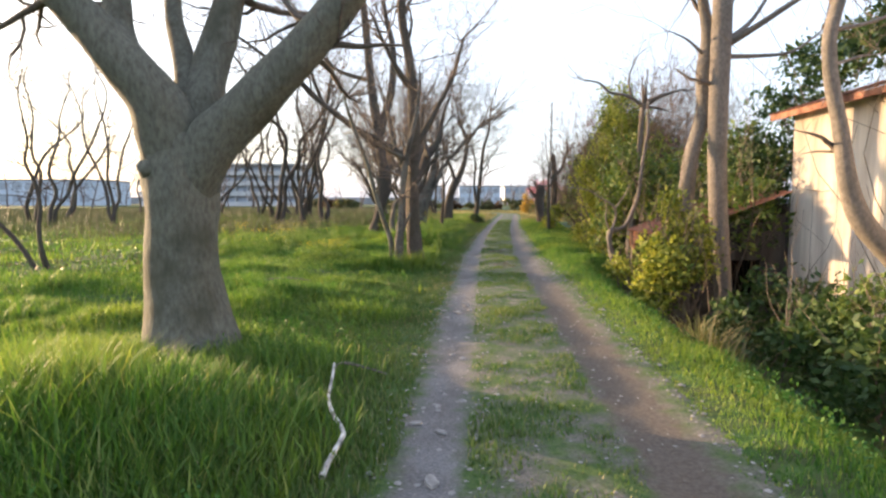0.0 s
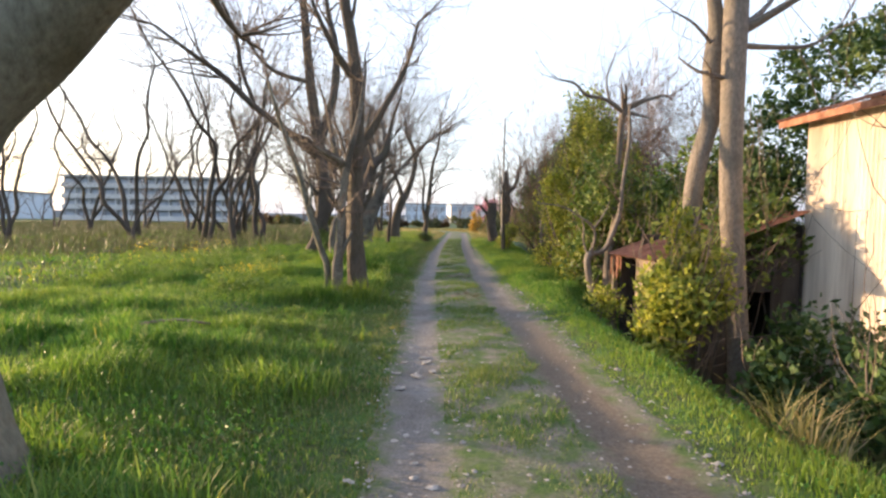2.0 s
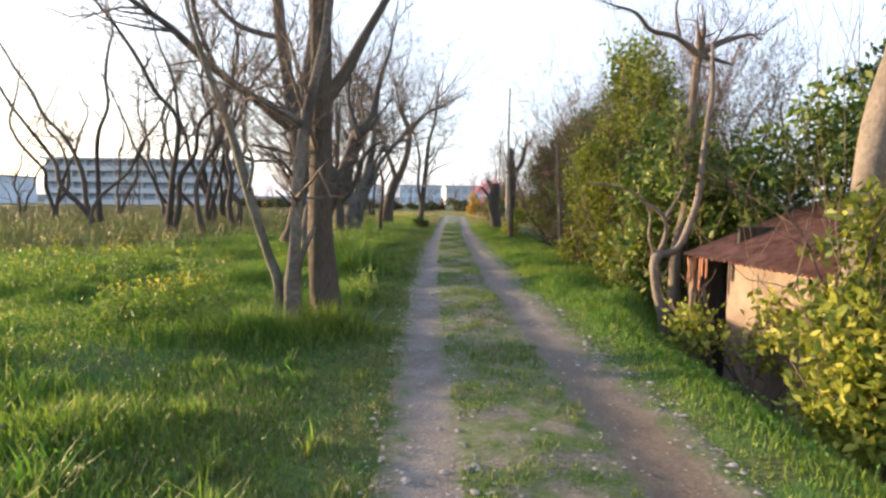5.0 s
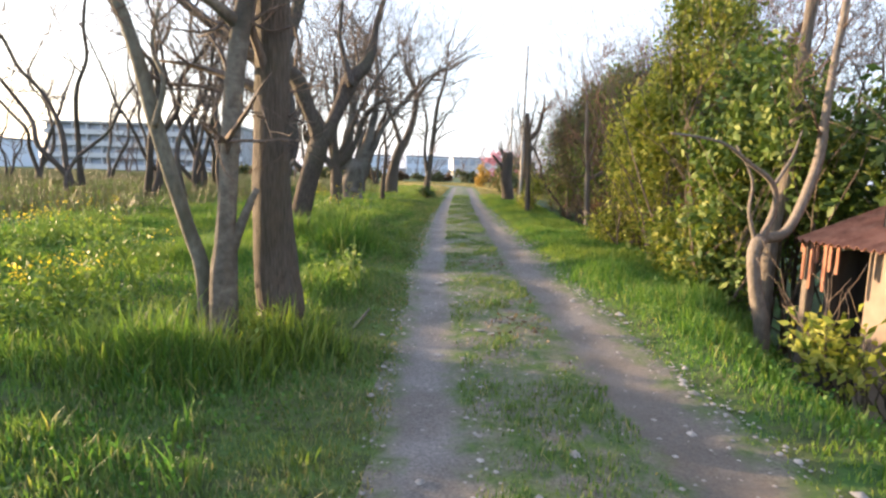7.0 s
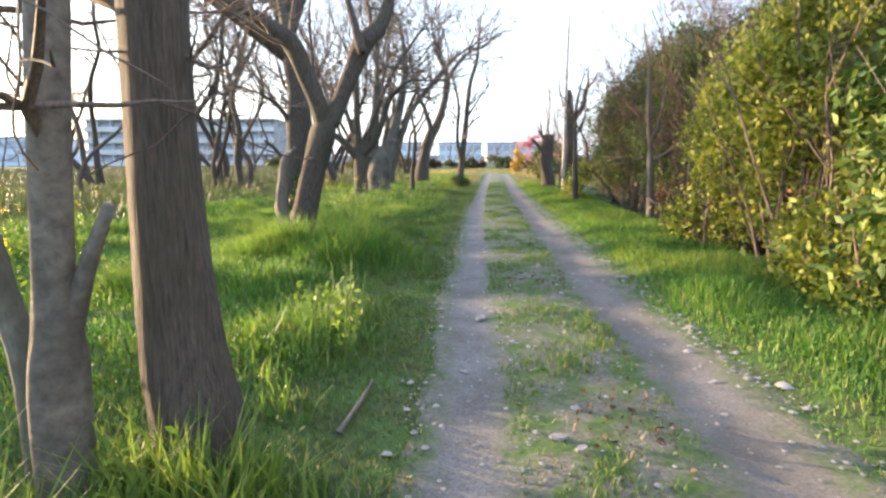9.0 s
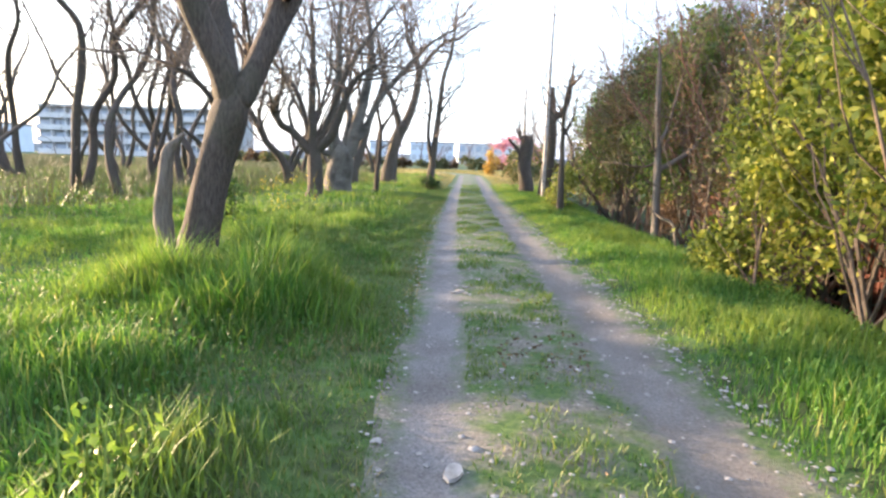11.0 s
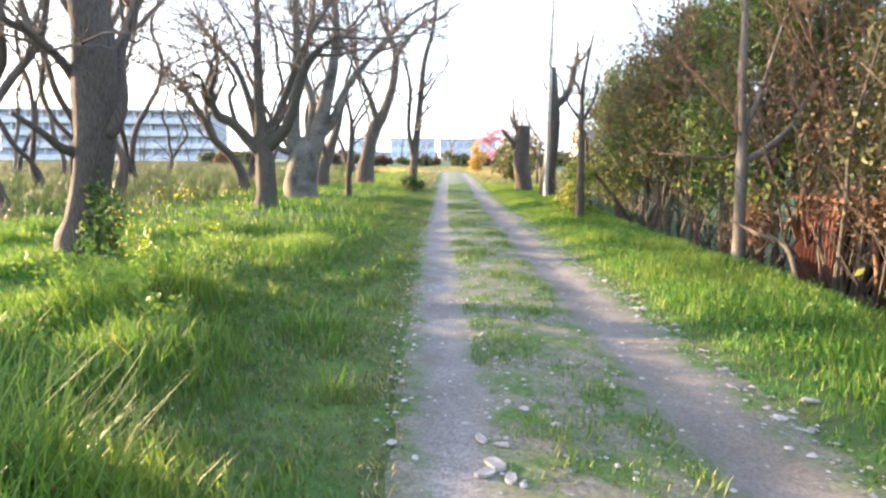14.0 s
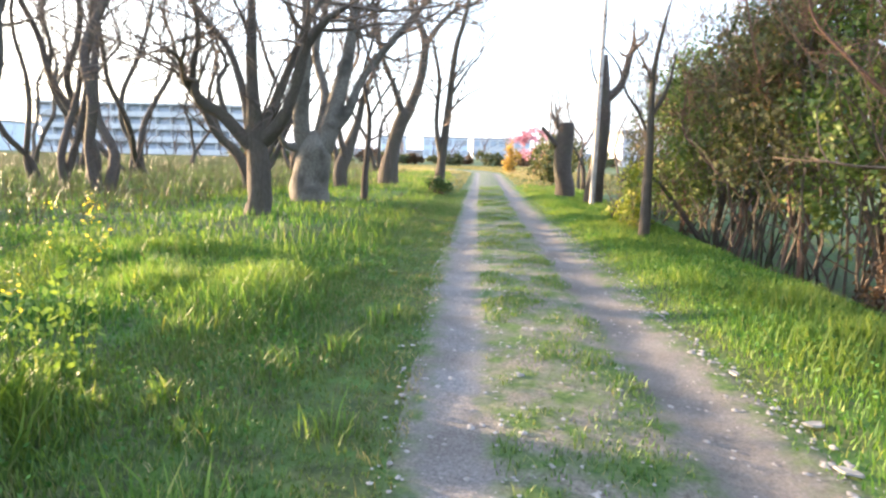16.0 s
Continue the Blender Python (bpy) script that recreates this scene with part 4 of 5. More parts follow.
for i, (x, y, z, a, b, c) in enumerate([(6.2, 21.0, 2.0, .9, 1.3, 1.2), (6.3, 23.2, 2.3, .9, 1.2, 1.2), (6.1, 22.2, 1.0, .6, 1.4, .6), (6.6, 19.6, 2.9, .8, 1.0, .8)]):
    bush("withered_shrub", [(x, y, z, a, b, c)], 1500, .055, LEAF_BROWN, "tall withered reddish brush with bare stems", 150 + i, stems=7, stem_mat=BARK_BROWN)
for i, l in enumerate(([(5.2, 22.2, -.1, .03), (5.3, 22.6, .35, .028), (5.35, 23.2, .42, .025), (5.5, 24.0, .5, .015)],
                       [(5.6, 21.2, -.2, .035), (5.55, 21.3, .6, .03), (5.7, 21.1, 1.4, .025), (5.6, 21.3, 2.4, .015)], [(5.75, 22.4, -.2, .03), (5.7, 22.3, .7, .026), (5.85, 22.5, 1.6, .02), (5.8, 22.2, 2.6, .012)])):
    bare_tree("brush_stem", [l], BARK_BROWN, "leaning bare stem among the hedge brush", 160 + i, 0, sides=8, foot=False)
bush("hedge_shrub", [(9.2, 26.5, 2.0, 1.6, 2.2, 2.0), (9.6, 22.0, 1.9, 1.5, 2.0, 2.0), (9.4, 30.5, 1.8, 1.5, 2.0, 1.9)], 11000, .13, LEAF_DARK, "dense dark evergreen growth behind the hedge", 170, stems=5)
bush("track_shrub", [(5.2, 29.8, .5, .5, .8, .5), (5.5, 31.2, .6, .5, .8, .6)], 2200, .09, LEAF_BRIGHT, "low bright green shrub at the hedge foot", 126)
bush("round_shrub", [(1.75, 38.9, .3, .45, .4, .32)], 900, .08, LEAF_DARK, "small dark round shrub at a tree foot", 127)
for i, (x, y, h) in enumerate([(7.6, 8.8, 4.6), (7.9, 12.5, 4.3), (9.0, 14.5, 4.6)]):
    bush("evergreen_tree", [(x, y, h, 1.1, 1.0, .5), (x - .6, y + .6, h - .9, .9, .8, .35), (x + .6, y + .4, h + .6, .8, .8, .3)], 1300, .12, LEAF_DARK, "tall evergreen tree with layered dark foliage", 130 + i, "tree", stems=2)
for i, (x, y, z, s) in enumerate([(8.6, 52, 1.2, 1.6), (10.5, 58, 1.4, 2.0), (7.4, 47, .8, 1.0)]):
    bush("far_shrub", [(x, y, z, s, s, s * .8)], 1600, .2, LEAF_OLIVE, "olive shrub beside the far track", 140 + i, stems=3)
bush("blossom_tree", [(11.8, 72, 2.4, 2.6, 2.2, 1.3), (13.5, 73, 2.2, 1.8, 1.8, 1.1)], 3500, .22, BLOSSOM, "pink blossoming tree beside the far track", 145, "tree", stems=4)
bush("golden_shrub", [(8.3, 66, 1.2, .7, .7, 1.2)], 900, .2, LEAF_GOLD, "golden-leaved shrub at the far bend", 146)

# ---- far treeline and town ----
for i in range(26):
    r_ = np.random.default_rng(500 + i)
    x, y, s = -26 + i * 2.4 + r_.normal(0, .8), r_.uniform(92, 106), r_.uniform(.7, 1.4)
    bush("far_shrub", [(x, y, s * .7, s * 1.5, s, s * .8)], 420, .34, (LEAF_OLIVE, WEED_FAR, LEAF_BROWN)[i % 3], "low olive-brown shrub at the field edge", 520 + i, stems=1, group="shrubs at the field edge")
for i, (x, y, h) in enumerate([(4.5, 95, 5), (12, 100, 6.5), (-1.5, 92, 4.5), (14.5, 98, 6), (18, 90, 6)]):
    wild_tree(x, y, h, 560 + i, 0.0, 1, "thin bare tree beyond the bend of the track")
r_ = np.random.default_rng(5)
out_ = []
for k in range(70):
    a = radians(r_.uniform(-42, 30))
    d = r_.uniform(85, 160)
    p = np.array((d * math.sin(a), d * math.cos(a), 0.0))
    grow(r_, p, (r_.normal(0, .1), 0, 1), r_.uniform(4, 8), .14, 2, out_, .2, .6, 4)
tagged(soup("far_woods", *gather(out_), TWIG_PALE), "far bare trees along the field edge", "woods", kind="stuff")


def slab_house(name, x0, x1, y, depth, floors, storey, wall, label, bays, balcony=True, turn=0.0):
    """A long block: floor bands, recessed window rows, parapet."""
    mid = ((x0 + x1) / 2, y, 0)
    th = thing(name, mid, label, "building")
    w = (x1 - x0) / 2
    under(part("wall", box((mid[0] - w, y, 0), (mid[0] + w, y + depth, floors * storey), .05), WALL_GREY if balcony else wall, th), mid)
    under(part("roof", box((mid[0] - w - .3, y - 1.3 if balcony else y - .2, floors * storey), (mid[0] + w + .3, y + depth + .3, floors * storey + .5), .05), wall if balcony else ROOF_GREY, th), mid)
    bay = 2 * w / bays
    for f in range(floors):
        z = f * storey
        if balcony:
            under(part("balcony", box((mid[0] - w, y - 1.2, z + .05), (mid[0] + w, y - .02, z + 1.25), .03), wall, th), mid)
        for b in range(bays):
            x = mid[0] - w + (b + .5) * bay
            win = under(part("window", box((x - bay * .36, y - .06, z + (1.0 if not balcony else .1)), (x + bay * .36, y + .02, z + storey - .5)), GLASS_FAR, th), mid)
            if balcony and b:
                under(part("partition", box((x - bay / 2 - .1, y - 1.15, z + .05), (x - bay / 2 + .1, y, z + storey)), wall, th), mid)
    return th


slab_house("apartment_block", -84, -39, 152, 12, 4, 2.7, WALL_PALE, "long pale four-storey block with balcony bands", 14)
slab_house("warehouse", -142, -106, 165, 20, 2, 3.6, WALL_BLUE, "low pale blue warehouse beyond the field", 9, False)
slab_house("warehouse", 1, 16, 215, 16, 2, 3.4, WALL_BLUE, "hazy blue-white hall beyond the end of the track", 6, False)
slab_house("warehouse", 19, 40, 230, 16, 2, 3.6, WALL_PALE, "pale low hall beyond the end of the track", 7, False)
slab_house("house", -12, -4.5, 200, 9, 2, 3.2, WALL_BLUE, "pale house beyond the end of the track", 3, False)
slab_house("house", 36, 46, 120, 10, 2, 2.9, WALL_PALE, "pale house far behind the hedge", 4, False)
at_ = (0, 175, 0)
fl_ = tagged(part("far_embankment", box((-260, 240, -1), (160, 260, 3.0), .8), ROOF_GREY), "low grey embankment along the field", "embankment", kind="structure")

# lattice mast behind the hedge
at_ = (41, 95, 0)
mast = thing("lattice_mast", at_, "tall slim galvanised steel lattice mast", "mast")
H_ = 30.0
for sx, sy in ((-1, -1), (1, -1), (1, 1), (-1, 1)):
    under(soup("leg", *tube([(at_[0] + sx * 1.3, at_[1] + sy * 1.3, 0, .07), (at_[0] + sx * .25, at_[1] + sy * .25, H_, .05)], 6), STEEL, mast), at_)
for k in range(12):
    a, b = k / 12, (k + 1) / 12
    wa, wb = 1.3 - 1.05 * a, 1.3 - 1.05 * b
    for (ax, ay), (bx, by) in (((-1, -1), (1, -1)), ((1, -1), (1, 1)), ((1, 1), (-1, 1)), ((-1, 1), (-1, -1))):
        under(soup("brace", *tube([(at_[0] + ax * wa, at_[1] + ay * wa, a * H_, .04), (at_[0] + bx * wb, at_[1] + by * wb, b * H_, .04)], 4), STEEL, mast), at_)

# concrete pole
at_ = (6.0, 35.3, float(terrain(6.0, 35.3)))
pole = thing("utility_pole", at_, "slim grey concrete utility pole beside the hedge", "pole")
under(smooth(soup("shaft", *tube([(6.0, 35.3, -.3, .075), (6.02, 35.3, 4, .065), (6.06, 35.3, 7.2, .05)], 14), CONCRETE, pole)), at_)
at_ = (9.6, 58.0, 0.0)
pole = thing("utility_pole", at_, "far slim grey utility pole", "pole")
under(smooth(soup("shaft", *tube([(9.6, 58, -.3, .12), (9.6, 58, 3, .1), (9.65, 58, 7, .07)], 10), CONCRETE, pole)), at_)


# ---- sheds ----
def ribbed(p, along, up, length, height, pitch=0.076, depth=0.018, thick=0.004):
    """A corrugated sheet from p: along its width, up its height."""
    a, u = Vector(along).normalized(), Vector(up).normalized()
    n = a.cross(u)
    k = max(2, int(length / pitch * 4))
    V, F = [], []
    for s in range(k + 1):
        t = s * length / k
        q = Vector(p) + a * t + n * depth * math.sin(t / pitch * 2 * math.pi)
        V += [q, q + u * height, q - n * thick, q + u * height - n * thick]
    for s in range(k):
        i = 4 * s
        F += [(i, i + 4, i + 5, i + 1), (i + 2, i + 3, i + 7, i + 6)]
        F += [(i, i + 2, i + 6, i + 4), (i + 1, i + 5, i + 7, i + 3)]
    F += [(0, 1, 3, 2), (4 * k, 4 * k + 2, 4 * k + 3, 4 * k + 1)]
    return V, F


SX, SY0, SY1, SZ = 6.75, 2.0, 11.6, 3.1
at_ = (SX, 7.0, -1.2)
shed = thing("metal_shed", at_, "tall shed of sunlit weathered pale sheet metal with rusty eave", "shed")
for k in range(12):
    y = SY1 - (k + 1) * .8
    under(part("wall_sheet", ribbed((SX + (.006 if k % 2 else 0), y + .81, -1.2), (0, -1, 0), (0, 0, 1), .82, SZ + 1.2), SHEET, shed), at_)
for y in (SY1 - .1, SY0):
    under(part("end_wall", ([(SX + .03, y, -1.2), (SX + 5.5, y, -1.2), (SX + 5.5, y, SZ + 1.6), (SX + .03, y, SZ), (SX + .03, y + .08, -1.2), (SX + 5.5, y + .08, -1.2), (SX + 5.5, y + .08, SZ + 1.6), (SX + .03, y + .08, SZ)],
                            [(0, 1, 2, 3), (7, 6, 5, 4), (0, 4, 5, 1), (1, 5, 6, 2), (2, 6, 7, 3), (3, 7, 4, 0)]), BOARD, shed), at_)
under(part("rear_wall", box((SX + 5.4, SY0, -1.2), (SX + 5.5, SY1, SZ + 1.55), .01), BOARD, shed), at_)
for k in range(11):
    y = SY1 + .35 - k * .92
    under(part("roof_sheet", ribbed((SX - .32, y, SZ - .02 + (.005 if k % 2 else 0)), (0, -1, 0), (1, 0, .3), .94, 6.1), RUST, shed), at_)
under(part("fascia", box((SX - .3, SY0, SZ - .14), (SX - .26, SY1 + .3, SZ - .035), .005), RUST, shed), at_)
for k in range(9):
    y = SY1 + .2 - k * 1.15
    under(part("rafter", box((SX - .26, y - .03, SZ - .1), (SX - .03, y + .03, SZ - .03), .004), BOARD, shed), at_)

at_ = (5.5, 12.46, -1.2)
hut = thing("rusty_shed", at_, "low shed with rusted sheet roof and pale sunlit wall", "shed")
under(part("wall", box((4.75, 11.46, -1.2), (4.83, 13.36, .8), .008), PLASTER, hut), at_)
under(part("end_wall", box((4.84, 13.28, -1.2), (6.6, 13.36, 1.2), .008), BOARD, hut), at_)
# front boards round the opening, their shade put into the board colour
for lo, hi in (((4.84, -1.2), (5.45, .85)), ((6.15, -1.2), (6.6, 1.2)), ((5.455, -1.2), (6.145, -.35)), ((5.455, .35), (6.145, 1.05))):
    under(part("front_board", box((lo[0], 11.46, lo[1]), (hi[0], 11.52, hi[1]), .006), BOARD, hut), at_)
# added black sheet: shade behind the front opening
under(part("shade_sheet", box((4.9, 12.56, -1.2), (6.55, 12.6, .8)), BLACK, hut), at_)
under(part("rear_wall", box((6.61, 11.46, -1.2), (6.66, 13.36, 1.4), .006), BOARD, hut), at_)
for k in range(4):
    y = 13.84 - k * .66
    under(part("roof_sheet", ribbed((4.38, y, .8 + .006 * (k % 2)), (0, -1, 0), (1, 0, .38), .68, 2.3, .09, .02), RUST, hut), at_)
for k in range(9):
    y = 13.82 - k * .055
    h = .1 + .35 * abs(math.sin(k * 2.3))
    under(part("hanging_strip", box((4.44 + .02 * math.sin(k * 4.1), y - .02, .78 - h), (4.455 + .02 * math.sin(k * 4.1), y + .012, .78)), RUST, hut), at_)
under(part("side_board", box((4.56, 13.58, -1.2), (6.2, 13.62, .72), .006), BOARD, hut), at_)
for x, y in ((4.5, 13.76), (5.9, 13.78)):
    under(part("post", box((x - .04, y - .04, -1.2), (x + .04, y + .04, .8), .006), DEADWOOD, hut), at_)

at_ = (6.6, 22.5, -1.0)
red = thing("red_shed", at_, "low shed of red rusted sheets behind the hedge", "shed")
for k in range(6):
    y = 24.6 - k * .8
    if k not in (1, 4):
        under(part("wall_sheet", ribbed((6.9, y, -1.0), (0, -1, 0), (0, 0, 1), .81, 1.75), RUST_RED, red), at_)
under(part("end_wall", box((6.95, 19.8, -1.0), (8.2, 19.86, .75), .005), RUST_RED, red), at_)
# added black sheet for the shade seen between the red sheets
under(part("shade_sheet", box((7.6, 19.9, -1.0), (7.65, 24.6, .7)), BLACK, red), at_)
under(part("roof", box((6.7, 19.6, .76), (8.4, 24.8, .82), .01), RUST, red), at_)
for k in range(5):
    z = -.5 + k * .24
    under(part("rail", box((6.8, 19.8, z), (6.83, 21.4 - .15 * (k % 2), z + .05), .004), RUST_RED, red), at_)

# ---- grass, stalks, stones ----
MOUNDS = [(-1.9, 3.9, 1.5, 1.0, .30), (-2.6, 5.0, .9, .6, .16), (-.9, 5.3, .8, .6, .14), (-.35, 12.6, .5, .32, .27), (-.95, 12.2, .65, .32, .27), (-1.25, 18.2, .7, .45, .38), (-.45, 18.35, .6, .45, .46),
          (-.7, 7.6, .6, .5, .12), (-.3, 15.4, .5, .5, .12), (-.35, 14.7, .5, .6, .14), (-1.5, 8.6, 1.2, .5, .12), (-.6, 20.2, .5, .6, .18), (-1.3, 21.2, .7, .6, .2), (-.3, 24.2, .6, 1.2, .14), (1.0, 33.5, .9, 1.6, .12), (4.2, 14.5, .5, .9, .12), (-.95, 21.5, .4, .4, .34), (-.5, 17.8, .7, .6, .32), (-2.3, 16.4, .7, .6, .2), (.3, 20.9, .3, .3, .1)]


r_ = np.random.default_rng(91)
for k in range(150):
    x_, y_ = r_.uniform(-6.5, -1.3), r_.uniform(3, 27)
    s_ = r_.uniform(.2, .55)
    MOUNDS.append((x_ + .03 * y_, y_, s_, s_ * r_.uniform(.7, 1.2), r_.uniform(.04, .17)))
for k in range(26):
    y_ = r_.uniform(5, 36)
    MOUNDS.append((float(road_x(y_)) + r_.uniform(2.2, 3.2), y_, r_.uniform(.25, .5), r_.uniform(.3, .7), r_.uniform(.05, .12)))


for k in range(110):                               # small tufts in the trampled verge
    y_ = r_.uniform(7, 32)
    MOUNDS.append((float(road_x(y_)) - r_.uniform(.35, 2.0), y_, r_.uniform(.08, .22), r_.uniform(.08, .25), r_.uniform(.04, .11)))


def lush(x, y):
    h = np.zeros_like(x)
    for mx, my, a, b, k in MOUNDS:
        near = np.nonzero((np.abs(y - my) < 2.2 * b) & (np.abs(x - mx) < 2.2 * a))[0]
        h[near] = np.maximum(h[near], k * np.exp(-((x[near] - mx) / a) ** 2 - ((y[near] - my) / b) ** 2))
    return h


def blades(r, x, y, h, width, bend=0.5, joints=2):
    n = len(x)
    z = terrain(x, y)
    a = r.uniform(0, 2 * np.pi, n)
    f = np.stack([np.cos(a), np.sin(a), np.zeros(n)], 1)
    s = np.stack([-np.sin(a), np.cos(a), np.zeros(n)], 1)
    w = (width * r.uniform(.6, 1.3, n))[:, None]
    lean = (bend * r.uniform(.1, 1.0, n) * h)[:, None]
    p = np.stack([x, y, z - .01], 1)
    up = np.array((0, 0, 1.0))
    hh = h[:, None]
    o = np.arange(n)[:, None]
    if joints == 2:
        m = p + up * hh * .58 + f * lean * .35
        t = p + up * hh + f * lean
        V = np.stack([p - s * w, p + s * w, m - s * w * .75, m + s * w * .75, t], 1).reshape(-1, 3)
        F = np.concatenate([o * 5 + np.array(q) for q in ((0, 1, 3), (0, 3, 2), (2, 3, 4))])
    else:
        V = np.stack([p - s * w, p + s * w, p + up * hh + f * lean], 1).reshape(-1, 3)
        F = o * 3 + np.array((0, 1, 2))
    return V, F


def scatter(r, n, x0, x1, y0, y1):
    return r.uniform(x0, x1, n), r.uniform(y0, y1, n)


def off_track(x, y, grow_in=0.0):
    u = x - road_x(y)
    e = .07 * wave(x * 3, y * 3, 2.0) + .05 * wave(x * 9, y * 7, 1.0)
    return (np.abs(u + e) > .2 - grow_in) & (np.abs(u - 1.37 + e) > .25 - grow_in)


def meadow(name, label, mat, seed, n, x0, x1, y0, y1, keep, height, width, bend=.5, joints=2, lane=False):
    r = np.random.default_rng(seed)
    x, y = scatter(r, n, x0, x1, y0, y1)
    if lane:                                       # x0 and x1 count from the wheel track, thicker near the start
        y = y0 + (y1 - y0) * r.random(n) ** 1.25
        x = x + road_x(y)
    k = keep(x, y, x - road_x(y), r)
    x, y = x[k], y[k]
    h = height(x, y, x - road_x(y)) * r.uniform(.55, 1.2, len(x))
    return tagged(soup(name, *blades(r, x, y, h, width, bend, joints), mat), label, "grass", kind="stuff")


def spots(x, y, s):
    return .5 + .5 * wave(x * s, y * s, 1.0) + .35 * wave(x * s * 2.7 + 3, y * s * 2.7, 1.0)


meadow("tall_grass", "lush tall green grass beside the track", GRASS_TALL, 11, 280000, -6.5, 1.2, .5, 27,
       lambda x, y, u, r: (u < -.75 - .7 * ease(9, 13, y) + .3 * wave(x * 2, y * 2)) & (r.random(len(x)) < ease(-6.5, -5.2, x)) & (r.random(len(x)) < .35 + .65 * np.clip(spots(x, y, 1.3), 0, 1) + 3 * lush(x, y)),
       lambda x, y, u: (.05 + .08 * np.clip(spots(x, y, .8), 0, 1.2) * ease(-.7, -2.4, u)) * (1 - .4 * ease(18, 20, y) * (1 - ease(-1.5, -3, u))) + 1.1 * lush(x, y), .005, .8)
meadow("mound_grass", "thick tufts of long green grass at the tree feet", GRASS_TALL, 12, 200000, -4.5, 1.2, 1.5, 26,
       lambda x, y, u, r: (u < -.5) & (r.random(len(x)) < 6 * (lush(x, y) - .03)),
       lambda x, y, u: .1 + 1.35 * lush(x, y), .007, 1.0)
meadow("short_grass", "short worn grass between the wheel tracks", GRASS_SHORT, 13, 95000, .2, 1.22, .8, 45,
       lambda x, y, u, r: (u > .2) & (u < 1.2) & off_track(x, y) & (r.random(len(x)) < np.clip(spots(x, y, 2.2) * 2.0 - .5 + .3 * (1 - ease(9, 13, y)), .08, 1)),
       lambda x, y, u: .02 + .065 * np.clip(spots(x, y, 2.2), 0, 1.2), .0045, .8, 2, True)
meadow("verge_grass", "short trampled grass at the edge of the track", GRASS_SHORT, 14, 190000, -2.2, -.16, .8, 42,
       lambda x, y, u, r: off_track(x, y) & (r.random(len(x)) < np.clip(spots(x, y, 1.8) * .9 + 1.8 * ease(-.18, -.34, u) - .15, .12, 1)),
       lambda x, y, u: .03 + .05 * ease(-.3, -1.3, u) * np.clip(spots(x, y, 1.5), .3, 1.2) + .9 * lush(x, y), .0045, .8, 2, True)
meadow("bank_grass", "green grass on the bank beside the track", GRASS_TALL, 15, 150000, 1.66, 4.3, .8, 45,
       lambda x, y, u, r: off_track(x, y) & (r.random(len(x)) < .3 + ease(1.62, 1.9 + .3 * ease(8, 13, y), u) * .7 + .3 * spots(x, y, 1.5)),
       lambda x, y, u: .04 + lush(x, y) + (.07 + .04 * ease(11, 15, y)) * ease(1.7, 2.6, u) * np.clip(.55 + .6 * spots(x, y, 1.2), .4, 1.3), .005, .7, 2, True)
meadow("field_grass", "green meadow grass in the field", GRASS_TALL, 16, 180000, -22, 3, -4, 62,
       lambda x, y, u, r: (u < -1.2) & ((x < -5.2) | (y > 26)) & (r.random(len(x)) < .55 + .5 * spots(x, y, .5)),
       lambda x, y, u: .13 + .1 * np.clip(spots(x, y, .5), 0, 1), .014, .6, 1)
meadow("field_weeds", "tall brownish weeds across the field", WEED_FAR, 17, 130000, -60, 0, 20, 112,
       lambda x, y, u, r: (u < -5.5 - 3 * wave(x, y, .2)) & (y > 22 + .1 * x),
       lambda x, y, u: .3 + .35 * np.clip(spots(x, y, .2), 0, 1.2), .017, .8, 1)
meadow("back_grass", "meadow grass behind the start of the walk", GRASS_TALL, 28, 60000, -9, 6.5, -9, 1.6,
       lambda x, y, u, r: (np.abs(u - .7) > 1.3) & ((u < 0) | (u < 4)) & (r.random(len(x)) < 1 - .8 * ease(.3, 1.6, y)),
       lambda x, y, u: .14 + .1 * np.clip(spots(x, y, .7), 0, 1), .009, .7, 1)
meadow("far_grass", "grass beside the far track", GRASS_DRY, 18, 40000, -2, 16, 40, 90,
       lambda x, y, u, r: (np.abs(u - .7) > 1.2),
       lambda x, y, u: .1 + .12 * np.clip(spots(x, y, .6), 0, 1), .016, .6, 1)
meadow("straw_patch", "patch of dry straw-coloured grass at the far bend", STRAW_BLADE, 25, 26000, -6, 12, 50, 86,
       lambda x, y, u, r: ((np.hypot((u - 4.2) / 2.2, (y - 62) / 9) < 1) | (np.hypot((u + 4.5) / 3.5, (y - 66) / 8) < 1)),
       lambda x, y, u: .16 + 0 * x, .016, .8, 1)
meadow("track_straw", "dry yellow grass on the track middle", GRASS_DRY, 19, 26000, -.6, 5.5, .5, 45,
       lambda x, y, u, r: (u > -.7) & (u < 2.1) & off_track(x, y, .03) & (r.random(len(x)) < np.clip(spots(x + 5, y, 1.6) * 1.2 - .5, .02, 1)),
       lambda x, y, u: .02 + .03 * np.clip(spots(x, y, 3.0), 0, 1), .004, 1.4)


meadow("verge_straw", "pale dry grass worn thin beside the track", GRASS_DRY, 29, 60000, -2.1, -.2, 6, 36,
       lambda x, y, u, r: off_track(x, y) & (r.random(len(x)) < np.clip(spots(x + 9, y, 1.1) * 1.9 - .95 + .25 * ease(-.8, -.2, u), .02, 1)),
       lambda x, y, u: .035 + .04 * np.clip(spots(x, y, 2.0), 0, 1), .004, 1.3, 2, True)
